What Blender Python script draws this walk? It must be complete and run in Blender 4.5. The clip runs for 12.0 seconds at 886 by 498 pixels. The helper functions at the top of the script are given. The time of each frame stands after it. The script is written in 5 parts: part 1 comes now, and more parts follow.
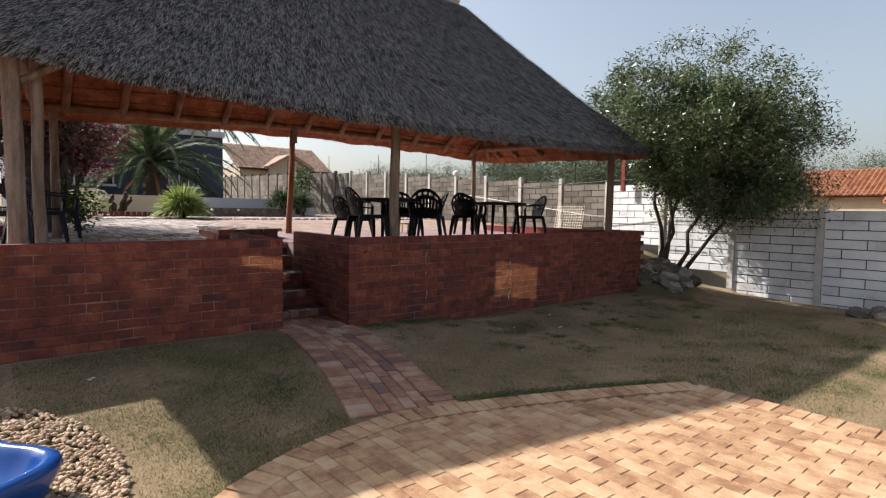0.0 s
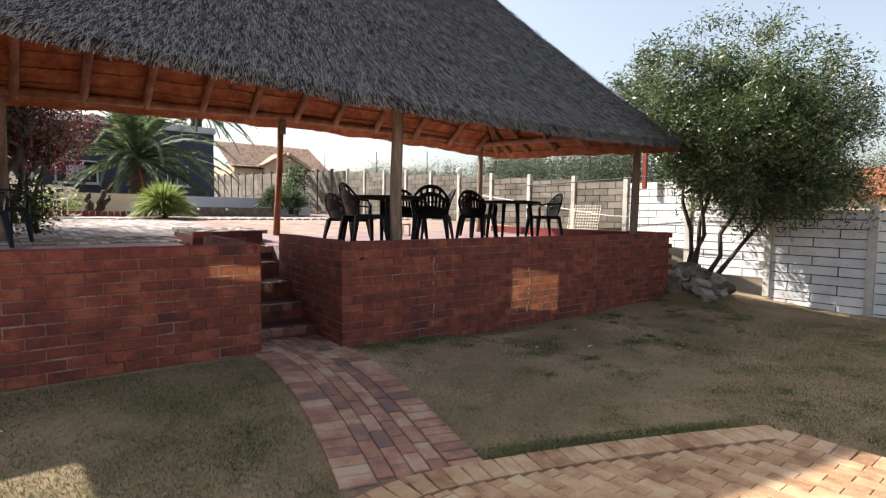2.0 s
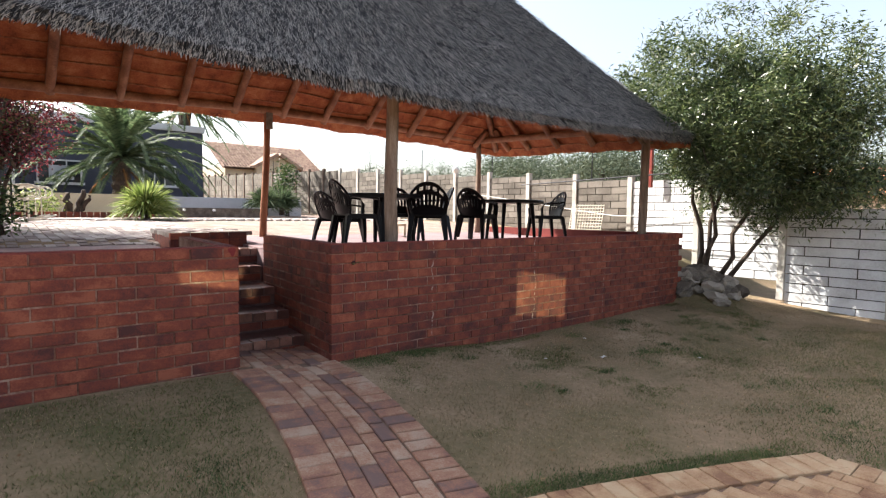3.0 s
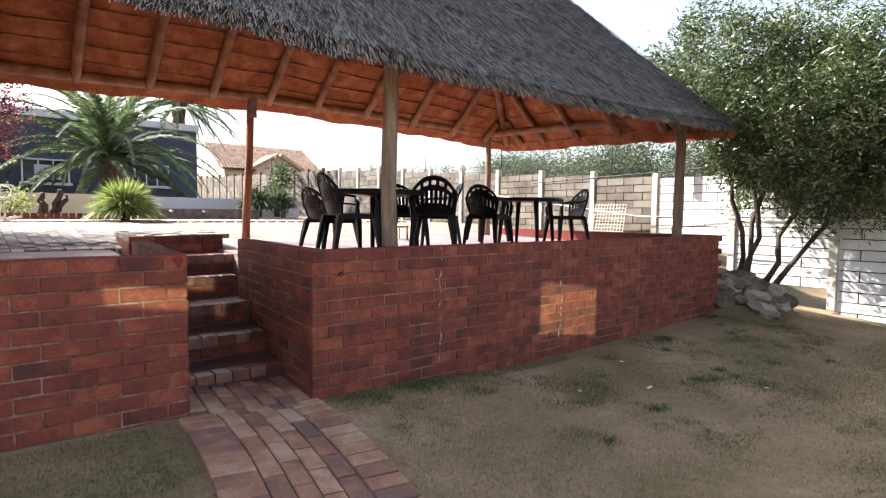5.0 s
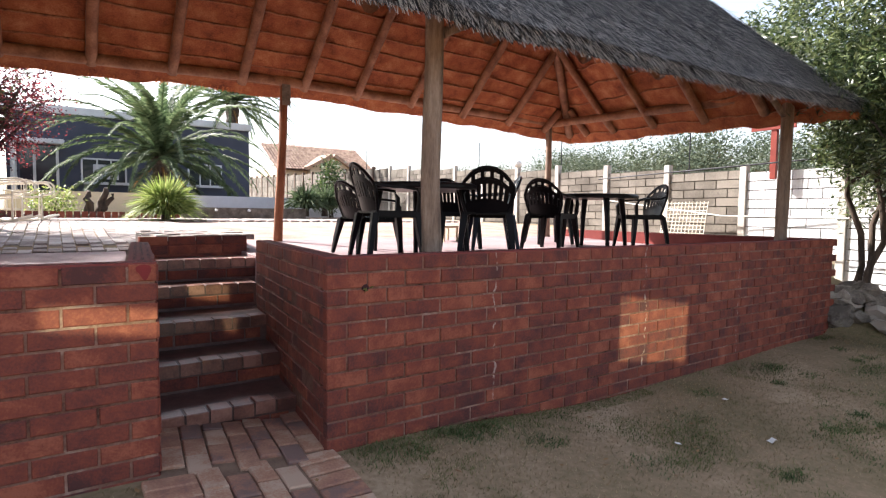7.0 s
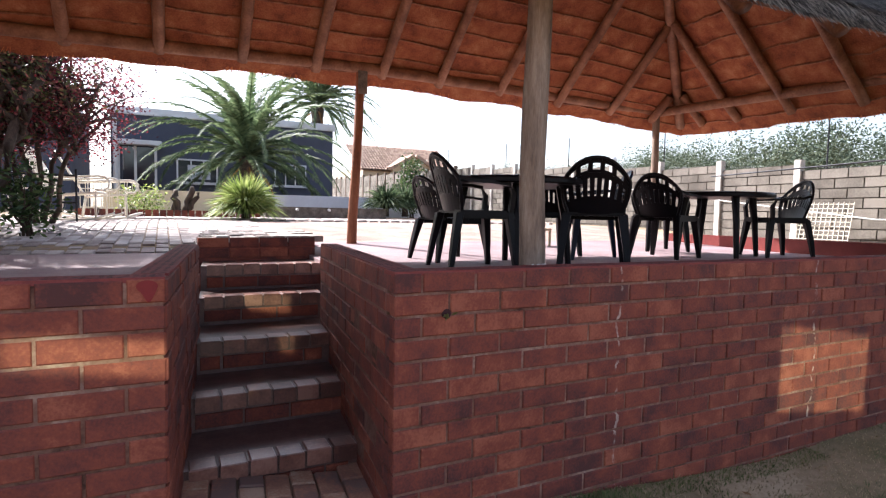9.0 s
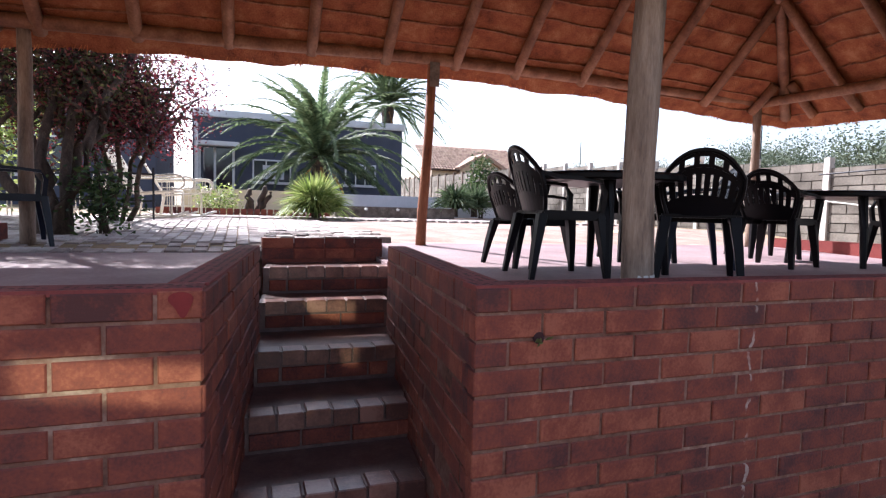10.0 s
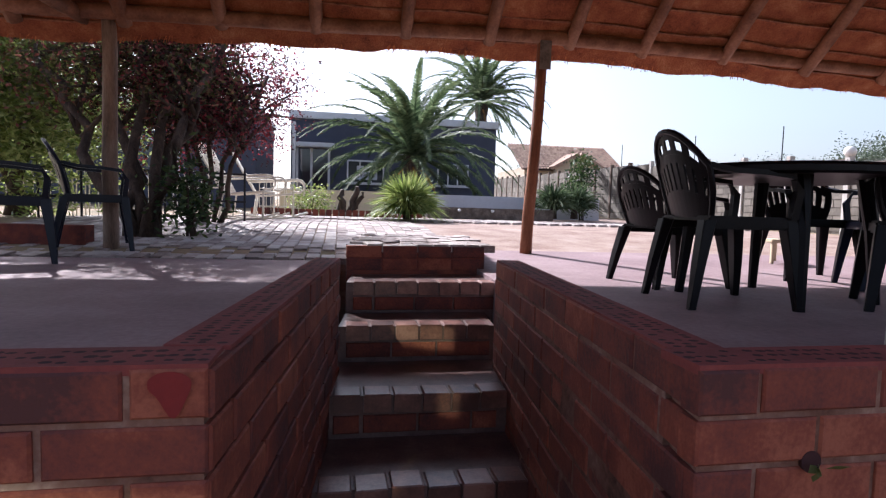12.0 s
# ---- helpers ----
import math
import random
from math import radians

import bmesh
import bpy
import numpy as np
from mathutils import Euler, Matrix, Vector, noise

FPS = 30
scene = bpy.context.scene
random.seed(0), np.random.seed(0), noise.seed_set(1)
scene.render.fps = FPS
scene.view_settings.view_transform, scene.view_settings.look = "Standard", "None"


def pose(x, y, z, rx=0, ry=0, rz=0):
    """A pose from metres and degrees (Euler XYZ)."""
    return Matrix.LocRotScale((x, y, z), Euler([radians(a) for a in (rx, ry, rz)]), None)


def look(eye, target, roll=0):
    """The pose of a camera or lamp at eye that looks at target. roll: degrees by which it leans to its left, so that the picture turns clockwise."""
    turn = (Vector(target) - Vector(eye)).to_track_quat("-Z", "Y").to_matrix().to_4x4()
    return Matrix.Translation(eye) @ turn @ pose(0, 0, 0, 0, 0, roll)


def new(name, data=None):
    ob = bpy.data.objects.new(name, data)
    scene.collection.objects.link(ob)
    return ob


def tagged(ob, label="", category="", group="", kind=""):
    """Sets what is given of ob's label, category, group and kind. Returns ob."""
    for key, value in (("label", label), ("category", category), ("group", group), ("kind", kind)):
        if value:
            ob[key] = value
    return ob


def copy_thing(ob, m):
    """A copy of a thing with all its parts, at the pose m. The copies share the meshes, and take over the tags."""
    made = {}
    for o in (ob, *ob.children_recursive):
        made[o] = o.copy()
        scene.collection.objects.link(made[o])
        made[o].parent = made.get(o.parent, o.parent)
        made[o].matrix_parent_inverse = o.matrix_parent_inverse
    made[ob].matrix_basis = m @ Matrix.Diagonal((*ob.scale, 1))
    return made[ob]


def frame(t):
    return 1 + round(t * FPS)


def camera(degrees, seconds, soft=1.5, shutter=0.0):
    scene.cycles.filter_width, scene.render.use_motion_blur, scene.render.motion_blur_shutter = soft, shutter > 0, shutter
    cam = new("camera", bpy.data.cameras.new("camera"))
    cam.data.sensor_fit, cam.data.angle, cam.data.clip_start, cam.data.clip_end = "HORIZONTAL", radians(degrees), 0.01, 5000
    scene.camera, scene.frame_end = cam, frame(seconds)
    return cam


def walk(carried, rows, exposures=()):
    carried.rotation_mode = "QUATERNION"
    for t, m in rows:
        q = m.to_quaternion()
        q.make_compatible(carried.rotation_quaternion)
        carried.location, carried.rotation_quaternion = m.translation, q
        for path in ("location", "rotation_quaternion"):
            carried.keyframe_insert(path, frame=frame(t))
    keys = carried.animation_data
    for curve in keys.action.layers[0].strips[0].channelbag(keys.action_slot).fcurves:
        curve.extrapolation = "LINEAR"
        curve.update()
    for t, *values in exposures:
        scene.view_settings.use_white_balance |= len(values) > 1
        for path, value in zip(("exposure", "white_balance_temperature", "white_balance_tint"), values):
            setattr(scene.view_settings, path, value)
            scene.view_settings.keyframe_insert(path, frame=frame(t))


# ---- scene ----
cam = camera(77.2, 12.0, 1.25)
PATH = [
    (0, (-3.155, -5.403, 1.402), (-1.875, -3.872, 1.267), 0.8),
    (0.5, (-3.032, -5.198, 1.402), (-1.754, -3.666, 1.266), 0.9),
    (1, (-2.896, -4.96, 1.407), (-1.619, -3.427, 1.271), 0.8),
    (1.5, (-2.764, -4.751, 1.393), (-1.483, -3.221, 1.257), 0.9),
    (2, (-2.595, -4.527, 1.392), (-1.309, -3.001, 1.257), 0.8),
    (2.5, (-2.458, -4.32, 1.371), (-1.165, -2.8, 1.24), 0.7),
    (3, (-2.303, -4.094, 1.366), (-1.0, -2.582, 1.236), 0.7),
    (5, (-1.687, -3.296, 1.337), (-0.393, -1.776, 1.214), 0.6),
    (5.5, (-1.53, -3.118, 1.332), (-0.264, -1.574, 1.209), 0.7),
    (6, (-1.373, -2.926, 1.326), (-0.14, -1.356, 1.201), 0.6),
    (6.5, (-1.242, -2.746, 1.32), (-0.043, -1.15, 1.196), 0.6),
    (7, (-1.101, -2.585, 1.314), (0.042, -0.948, 1.191), 0.7),
    (7.2, (-1.043, -2.527, 1.318), (0.069, -0.869, 1.193), 0.6),
    (9, (-0.749, -1.876, 1.309), (0.147, -0.092, 1.185), 1.1),
    (9.5, (-0.688, -1.7, 1.298), (0.098, 0.135, 1.175), 1.3),
    (10, (-0.648, -1.496, 1.307), (0.028, 0.382, 1.179), 1.5),
    (10.5, (-0.616, -1.312, 1.314), (-0.011, 0.59, 1.185), 1.5),
    (11, (-0.579, -1.123, 1.317), (-0.06, 0.805, 1.187), 1.7),
    (11.5, (-0.559, -0.959, 1.314), (-0.139, 0.992, 1.182), 1.7),
    (12, (-0.564, -0.771, 1.328), (-0.198, 1.191, 1.192), 1.7),
]
walk(cam, [(t, look(eye, target, roll)) for t, eye, target, roll in PATH],
     exposures=[(0, 0.80, 6200, 11.5), (1.5, 1.1, 6300, 10.5), (3, 1.7, 6250, 10.5), (5, 1.93, 6200, 11.5), (7, 1.93, 6150, 13), (9, 1.82, 5800, 14.5), (10.5, 1.57, 5550, 17), (12, 1.15, 5550, 18)])

# ---- world, sun, exposure ----
SUN_FROM = Vector((-0.466, 0.885, 0.80)).normalized()
world = bpy.data.worlds.new("world")
scene.world = world
world.use_nodes = True
wn = world.node_tree.nodes
sky = wn.new("ShaderNodeTexSky")
sky.sky_type, sky.sun_disc = "NISHITA", False
sky.sun_elevation, sky.sun_rotation = math.asin(SUN_FROM.z), radians(-27.8)
sky.air_density, sky.dust_density, sky.ozone_density = 1.2, 3.0, 0.6
wn["Background"].inputs["Strength"].default_value = 0.098
haze = wn.new("ShaderNodeHueSaturation")
haze.inputs["Saturation"].default_value = 0.6
world.node_tree.links.new(sky.outputs[0], haze.inputs["Color"])
world.node_tree.links.new(haze.outputs[0], wn["Background"].inputs["Color"])
sun = new("sun", bpy.data.lights.new("sun", "SUN"))
sun.data.energy, sun.data.angle, sun.data.color = 5.0, radians(0.6), (1.0, 0.93, 0.82)
sun.matrix_world = look((0, 0, 12), Vector((0, 0, 12)) - SUN_FROM)

# added lamps in place of sunlight off unseen house panes behind: soft-edged patches on the wall and steps
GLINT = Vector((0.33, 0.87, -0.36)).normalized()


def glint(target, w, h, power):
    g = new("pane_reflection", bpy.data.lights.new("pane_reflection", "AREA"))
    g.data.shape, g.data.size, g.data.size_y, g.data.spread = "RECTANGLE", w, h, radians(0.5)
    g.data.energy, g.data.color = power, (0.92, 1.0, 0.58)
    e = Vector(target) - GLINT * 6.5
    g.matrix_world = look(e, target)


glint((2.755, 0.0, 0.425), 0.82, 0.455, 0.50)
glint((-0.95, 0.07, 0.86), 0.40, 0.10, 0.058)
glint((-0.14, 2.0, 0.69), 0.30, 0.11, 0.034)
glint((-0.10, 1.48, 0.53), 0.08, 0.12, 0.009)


# ---- materials ----
def ramp(nt, stops):
    r = nt.nodes.new("ShaderNodeValToRGB")
    e = r.color_ramp.elements
    while len(e) < len(stops):
        e.new(0.5)
    for el, (p, c) in zip(e, stops):
        el.position, el.color = p, (*c, 1)
    return r


def surf(name, colors, scale=6.0, fine=60.0, rough=0.8, bump=0.2, rand=0.0, island=False, metal=0.0, stretch=(1, 1, 1), spec=0.3, depth=0.01, trans=0.0, streaks=False):
    """Two noises of different size pick among colours; a third makes fine relief; rand varies whole pieces."""
    m = bpy.data.materials.new(name)
    m.use_nodes = True
    nt = m.node_tree
    n, l = nt.nodes, nt.links
    b = n["Principled BSDF"]
    geo = n.new("ShaderNodeNewGeometry")
    mp = n.new("ShaderNodeMapping")
    mp.inputs["Scale"].default_value = stretch
    l.new(geo.outputs["Position"], mp.inputs[0])
    big, small = n.new("ShaderNodeTexNoise"), n.new("ShaderNodeTexNoise")
    for t, sc in ((big, scale), (small, fine)):
        t.inputs["Scale"].default_value, t.inputs["Detail"].default_value, t.inputs["Roughness"].default_value = sc, 5, 0.6
        l.new(mp.outputs[0], t.inputs["Vector"])
    add = n.new("ShaderNodeMath")
    add.operation = "MULTIPLY_ADD"
    l.new(small.outputs[0], add.inputs[0])
    add.inputs[1].default_value = 0.45
    l.new(big.outputs[0], add.inputs[2])
    off = n.new("ShaderNodeMath")
    off.operation = "ADD"
    l.new(add.outputs[0], off.inputs[0])
    off.inputs[1].default_value = -0.225
    last = off
    if rand:
        if island:
            src = geo.outputs["Random Per Island"]
        else:
            src = n.new("ShaderNodeObjectInfo").outputs["Random"]
        ra = n.new("ShaderNodeMath")
        ra.operation = "MULTIPLY_ADD"
        l.new(src, ra.inputs[0])
        ra.inputs[1].default_value = rand
        sub = n.new("ShaderNodeMath")
        sub.operation = "SUBTRACT"
        l.new(off.outputs[0], sub.inputs[0])
        sub.inputs[1].default_value = rand / 2
        l.new(sub.outputs[0], ra.inputs[2])
        last = ra
    k = len(colors) - 1
    r = ramp(nt, [(0.28 + 0.44 * i / k, c) for i, c in enumerate(colors)])
    l.new(last.outputs[0], r.inputs[0])
    out = r.outputs[0]
    if streaks:
        # pale lime runs that have bled out of the joints at two places
        sep = n.new("ShaderNodeSeparateXYZ")
        l.new(geo.outputs["Position"], sep.inputs[0])
        wob = n.new("ShaderNodeTexNoise")
        wob.inputs["Scale"].default_value, wob.inputs["Detail"].default_value = 4.5, 5
        l.new(geo.outputs["Position"], wob.inputs["Vector"])
        mask = None
        for cx0, half in ((1.10, 0.006), (2.61, 0.009), (4.0, 0.005)):
            d = n.new("ShaderNodeMath")
            d.operation = "MULTIPLY_ADD"
            l.new(wob.outputs[0], d.inputs[0])
            d.inputs[1].default_value = 0.16
            l.new(sep.outputs[0], d.inputs[2])
            c = n.new("ShaderNodeMath")
            c.operation = "COMPARE"
            l.new(d.outputs[0], c.inputs[0])
            c.inputs[1].default_value, c.inputs[2].default_value = cx0 + 0.08, half
            if mask is None:
                mask = c
            else:
                a = n.new("ShaderNodeMath")
                a.operation = "MAXIMUM"
                l.new(mask.outputs[0], a.inputs[0])
                l.new(c.outputs[0], a.inputs[1])
                mask = a
        pat = n.new("ShaderNodeTexNoise")
        pat.inputs["Scale"].default_value, pat.inputs["Detail"].default_value = 16, 5
        l.new(geo.outputs["Position"], pat.inputs["Vector"])
        th = ramp(nt, [(0.47, (0, 0, 0)), (0.60, (0.5, 0.5, 0.5))])
        l.new(pat.outputs[0], th.inputs[0])
        mul = n.new("ShaderNodeMath")
        mul.operation = "MULTIPLY"
        l.new(mask.outputs[0], mul.inputs[0])
        l.new(th.outputs[0], mul.inputs[1])
        mixc = n.new("ShaderNodeMix")
        mixc.data_type = "RGBA"
        l.new(mul.outputs[0], mixc.inputs[0])
        l.new(out, mixc.inputs[6])
        mixc.inputs[7].default_value = (0.55, 0.48, 0.42, 1)
        out = mixc.outputs[2]
    l.new(out, b.inputs["Base Color"])
    b.inputs["Roughness"].default_value, b.inputs["Metallic"].default_value = rough, metal
    b.inputs["Specular IOR Level"].default_value = spec
    if bump:
        bp = n.new("ShaderNodeBump")
        bp.inputs["Strength"].default_value, bp.inputs["Distance"].default_value = bump, depth
        l.new(add.outputs[0], bp.inputs["Height"])
        l.new(bp.outputs[0], b.inputs["Normal"])
    if trans:
        tr, mx = n.new("ShaderNodeBsdfTranslucent"), n.new("ShaderNodeMixShader")
        l.new(r.outputs[0], tr.inputs[0])
        mx.inputs[0].default_value = trans
        l.new(b.outputs[0], mx.inputs[1])
        l.new(tr.outputs[0], mx.inputs[2])
        l.new(mx.outputs[0], n["Material Output"].inputs[0])
    return m


BRICKS = [(0.072, 0.025, 0.023), (0.138, 0.036, 0.026), (0.19, 0.047, 0.028), (0.275, 0.084, 0.048)]
M_BRICK = surf("face_brick", BRICKS, 6, 95, 0.75, 0.5, 0.27, depth=0.005, streaks=True)
M_BRICKI = surf("face_brick_far", BRICKS, 9, 120, 0.75, 0.35, 0.24, True, depth=0.004)
M_MORTAR = surf("mortar", [(0.05, 0.023, 0.016), (0.14, 0.066, 0.046), (0.20, 0.108, 0.080), (0.32, 0.21, 0.165)], 3.5, 45, 0.95, 0.7)
PAVES = [(0.24, 0.125, 0.070), (0.36, 0.21, 0.115), (0.44, 0.28, 0.160), (0.49, 0.35, 0.215)]
M_PAVER = surf("clay_paver", PAVES, 7, 110, 0.8, 0.3, 0.27, depth=0.004)
M_PAVERI = surf("clay_paver_far", PAVES, 7, 110, 0.8, 0.3, 0.38, True, depth=0.004)
M_COBBLE = surf("grey_paver", [(0.20, 0.155, 0.14), (0.33, 0.275, 0.25), (0.44, 0.39, 0.36)], 5, 80, 0.8, 0.3, 0.5, True)
M_PATHP = surf("path_paver", [(0.17, 0.105, 0.090), (0.27, 0.132, 0.090), (0.35, 0.190, 0.122), (0.42, 0.29, 0.21)], 6, 90, 0.82, 0.35, 0.4, depth=0.004)
M_JOINT = surf("sand_joint", [(0.13, 0.08, 0.055), (0.24, 0.155, 0.105)], 8, 90, 0.95, 0.4)
M_SLAB = surf("concrete_slab", [(0.175, 0.116, 0.122), (0.245, 0.167, 0.172), (0.32, 0.232, 0.235)], 1.3, 40, 0.75, 0.15, depth=0.004)
M_LAWN = surf("dry_lawn", [(0.10, 0.090, 0.038), (0.178, 0.132, 0.071), (0.25, 0.174, 0.104), (0.35, 0.255, 0.163)], 0.8, 26, 0.95, 0.5, depth=0.02)
M_SAND = surf("pink_sand", [(0.20, 0.125, 0.098), (0.29, 0.205, 0.165), (0.36, 0.28, 0.235)], 2.6, 34, 0.95, 0.9, depth=0.03)
M_BLADE = surf("grass_blade", [(0.12, 0.095, 0.045), (0.28, 0.21, 0.115), (0.50, 0.385, 0.235)], 1.2, 30, 0.8, 0, 0.35, True, trans=0.5)
M_GREEN = surf("green_tuft", [(0.06, 0.085, 0.025), (0.115, 0.14, 0.045), (0.20, 0.20, 0.075)], 3, 30, 0.8, 0, 0.3, True, trans=0.5)
M_TUFT = surf("fresh_tuft", [(0.040, 0.072, 0.024), (0.080, 0.125, 0.040), (0.15, 0.18, 0.065)], 3, 30, 0.7, 0, 0.4, True, trans=0.4)
M_THATCH = surf("weathered_thatch", [(0.03, 0.03, 0.033), (0.075, 0.075, 0.081), (0.14, 0.136, 0.14)], 5, 90, 0.95, 1.0, depth=0.03, spec=0.1)
M_STRAW = surf("straw_stalk", [(0.028, 0.028, 0.031), (0.115, 0.114, 0.12), (0.27, 0.26, 0.255), (0.46, 0.43, 0.40)], 14, 60, 0.9, 0, 0.95, True, spec=0.1)
M_UNDER = surf("thatch_underside", [(0.14, 0.037, 0.017), (0.27, 0.078, 0.031), (0.35, 0.120, 0.049), (0.46, 0.20, 0.095)], 5, 70, 0.85, 1.0, depth=0.03)
M_RAFTER = surf("varnished_pole", [(0.12, 0.048, 0.025), (0.22, 0.098, 0.052), (0.33, 0.165, 0.095)], 5, 50, 0.55, 0.3, stretch=(1, 1, 1))
M_POST = surf("weathered_gum_pole", [(0.11, 0.075, 0.055), (0.22, 0.155, 0.115), (0.33, 0.25, 0.19)], 7, 70, 0.8, 0.5, stretch=(2.5, 2.5, 0.35))
M_POSTR = surf("stained_gum_pole", [(0.13, 0.045, 0.022), (0.25, 0.095, 0.045), (0.34, 0.15, 0.075)], 7, 70, 0.6, 0.4, stretch=(2.5, 2.5, 0.35))
M_FENCEW = surf("white_precast_panel", [(0.48, 0.47, 0.47), (0.64, 0.64, 0.65), (0.75, 0.75, 0.75)], 2, 40, 0.8, 0.2, 0.2, depth=0.004)
# cream taken well down: the wall's shaded look is put into the colour
M_FENCEG = surf("darkened_cream_panel", [(0.075, 0.063, 0.051), (0.125, 0.108, 0.090), (0.19, 0.166, 0.14)], 2, 40, 0.85, 0.25, 0.3, depth=0.004)
M_DARKJ = surf("recessed_dark_joint", [(0.05, 0.042, 0.036), (0.10, 0.085, 0.072)], 5, 50, 0.95, 0.3)
M_FPOSTD = surf("dark_brown_fence_post", [(0.10, 0.07, 0.055), (0.16, 0.115, 0.09)], 4, 40, 0.85, 0.2)
M_FPOST = surf("pale_precast_post", [(0.34, 0.31, 0.275), (0.46, 0.43, 0.39), (0.55, 0.52, 0.48)], 4, 40, 0.85, 0.2)
M_DARKP = surf("dark_plastic", [(0.004, 0.0032, 0.004), (0.008, 0.006, 0.0075)], 5, 100, 0.38, 0.05, spec=0.12)
M_BLUEP = surf("navy_plastic", [(0.004, 0.006, 0.016), (0.008, 0.011, 0.028)], 5, 100, 0.32, 0.05, spec=0.22)
M_BLUE = surf("blue_plastic", [(0.006, 0.05, 0.22), (0.01, 0.075, 0.30)], 5, 80, 0.25, 0.03, spec=0.5)
M_WIRE = surf("cream_painted_wire", [(0.62, 0.56, 0.46), (0.75, 0.7, 0.6)], 9, 60, 0.5, 0.1)
M_BARK = surf("bark", [(0.025, 0.018, 0.014), (0.06, 0.043, 0.032), (0.11, 0.08, 0.06)], 9, 60, 0.9, 0.8, stretch=(1.5, 1.5, 0.4))
M_LEAF = surf("olive_leaf", [(0.020, 0.038, 0.013), (0.062, 0.092, 0.030), (0.17, 0.20, 0.085)], 2.2, 30, 0.33, 0, 0.6, True, spec=0.5, trans=0.32)
M_LEAF2 = surf("dark_green_leaf", [(0.02, 0.04, 0.012), (0.045, 0.08, 0.025), (0.09, 0.13, 0.04)], 2.2, 30, 0.5, 0, 0.6, True, trans=0.35)
M_RED = surf("purple_red_leaf", [(0.030, 0.014, 0.017), (0.085, 0.024, 0.030), (0.20, 0.034, 0.042)], 2.5, 30, 0.5, 0, 0.7, True, trans=0.6)
M_PALM = surf("palm_leaflet", [(0.045, 0.072, 0.033), (0.10, 0.142, 0.066), (0.18, 0.225, 0.115)], 2, 30, 0.6, 0, 0.5, True, trans=0.45)
M_DRYPALM = surf("dry_palm_leaf", [(0.24, 0.11, 0.035), (0.4, 0.2, 0.07)], 3, 30, 0.8, 0, 0.4, True, trans=0.3)
M_SPIKY = surf("spiky_leaf", [(0.10, 0.15, 0.03), (0.22, 0.28, 0.07), (0.36, 0.40, 0.14)], 3, 30, 0.45, 0, 0.5, True, trans=0.45)
M_HOUSE = surf("slate_blue_render", [(0.055, 0.06, 0.085), (0.075, 0.08, 0.11)], 1.5, 40, 0.85, 0.1)
M_FASCIA = surf("pale_fascia", [(0.55, 0.55, 0.56), (0.68, 0.68, 0.7)], 2, 40, 0.6, 0.05)
M_CREAM = surf("cream_wall_paint", [(0.50, 0.42, 0.28), (0.62, 0.54, 0.38)], 1.2, 30, 0.85, 0.1)
M_GREYW = surf("pale_grey_wall_paint", [(0.45, 0.45, 0.47), (0.58, 0.58, 0.60)], 1.2, 30, 0.85, 0.1)
M_TILE = surf("brown_roof_tile", [(0.17, 0.10, 0.075), (0.27, 0.17, 0.125), (0.34, 0.23, 0.17)], 3, 20, 0.85, 0.3, 0.4, True)
M_TILEO = surf("orange_roof_tile", [(0.28, 0.10, 0.05), (0.38, 0.16, 0.08), (0.44, 0.22, 0.12)], 3, 20, 0.85, 0.3, 0.4, True)
M_PLASTER = surf("beige_plaster", [(0.42, 0.33, 0.24), (0.52, 0.43, 0.33)], 1.5, 30, 0.85, 0.1)
M_ROCK = surf("grey_brown_rock", [(0.06, 0.048, 0.038), (0.13, 0.105, 0.085), (0.23, 0.19, 0.16)], 6, 50, 0.9, 0.6, 0.4, depth=0.02)
M_BANKROCK = surf("tan_grey_rock", [(0.09, 0.072, 0.058), (0.19, 0.158, 0.128), (0.32, 0.275, 0.23)], 6, 50, 0.9, 0.6, 0.5, depth=0.02)
M_PEBBLE = surf("pebble", [(0.25, 0.155, 0.09), (0.40, 0.275, 0.17), (0.53, 0.40, 0.28)], 6, 60, 0.8, 0.2, 0.6, True)
M_DARKM = surf("dark_metal", [(0.02, 0.02, 0.022), (0.04, 0.04, 0.045)], 6, 60, 0.5, 0.1, metal=0.6)
M_CROSS = surf("red_painted_wood", [(0.15, 0.02, 0.014), (0.23, 0.035, 0.022)], 5, 50, 0.6, 0.2)
M_REDP = surf("red_painted_ledge", [(0.13, 0.018, 0.015), (0.20, 0.032, 0.026)], 5, 60, 0.6, 0.2)
M_SPLASH = surf("dark_red_paint", [(0.13, 0.008, 0.011), (0.19, 0.014, 0.016)], 12, 80, 0.5, 0.1)
M_LITTER = surf("pale_litter", [(0.6, 0.58, 0.54), (0.75, 0.73, 0.7)], 9, 60, 0.7, 0.1)
M_TREAD = surf("worn_tread_brick", [(0.08, 0.032, 0.026), (0.17, 0.070, 0.050), (0.27, 0.130, 0.098)], 9, 80, 0.33, 0.35, 0.4, spec=0.7, depth=0.004)
# step bodies: darker and greyer than the tread bricks
M_WORN = surf("worn_dark_brick", [(0.055, 0.030, 0.027), (0.11, 0.060, 0.052), (0.17, 0.105, 0.092)], 7, 80, 0.45, 0.4, spec=0.5, depth=0.004)
M_DRIED = surf("fallen_leaf", [(0.16, 0.08, 0.03), (0.3, 0.18, 0.08)], 9, 60, 0.8, 0, 0.5, True)
M_FAR = surf("hazy_foliage", [(0.045, 0.065, 0.042), (0.085, 0.108, 0.070), (0.14, 0.165, 0.11)], 0.6, 8, 0.9, 0, 0.4, True, trans=0.15)


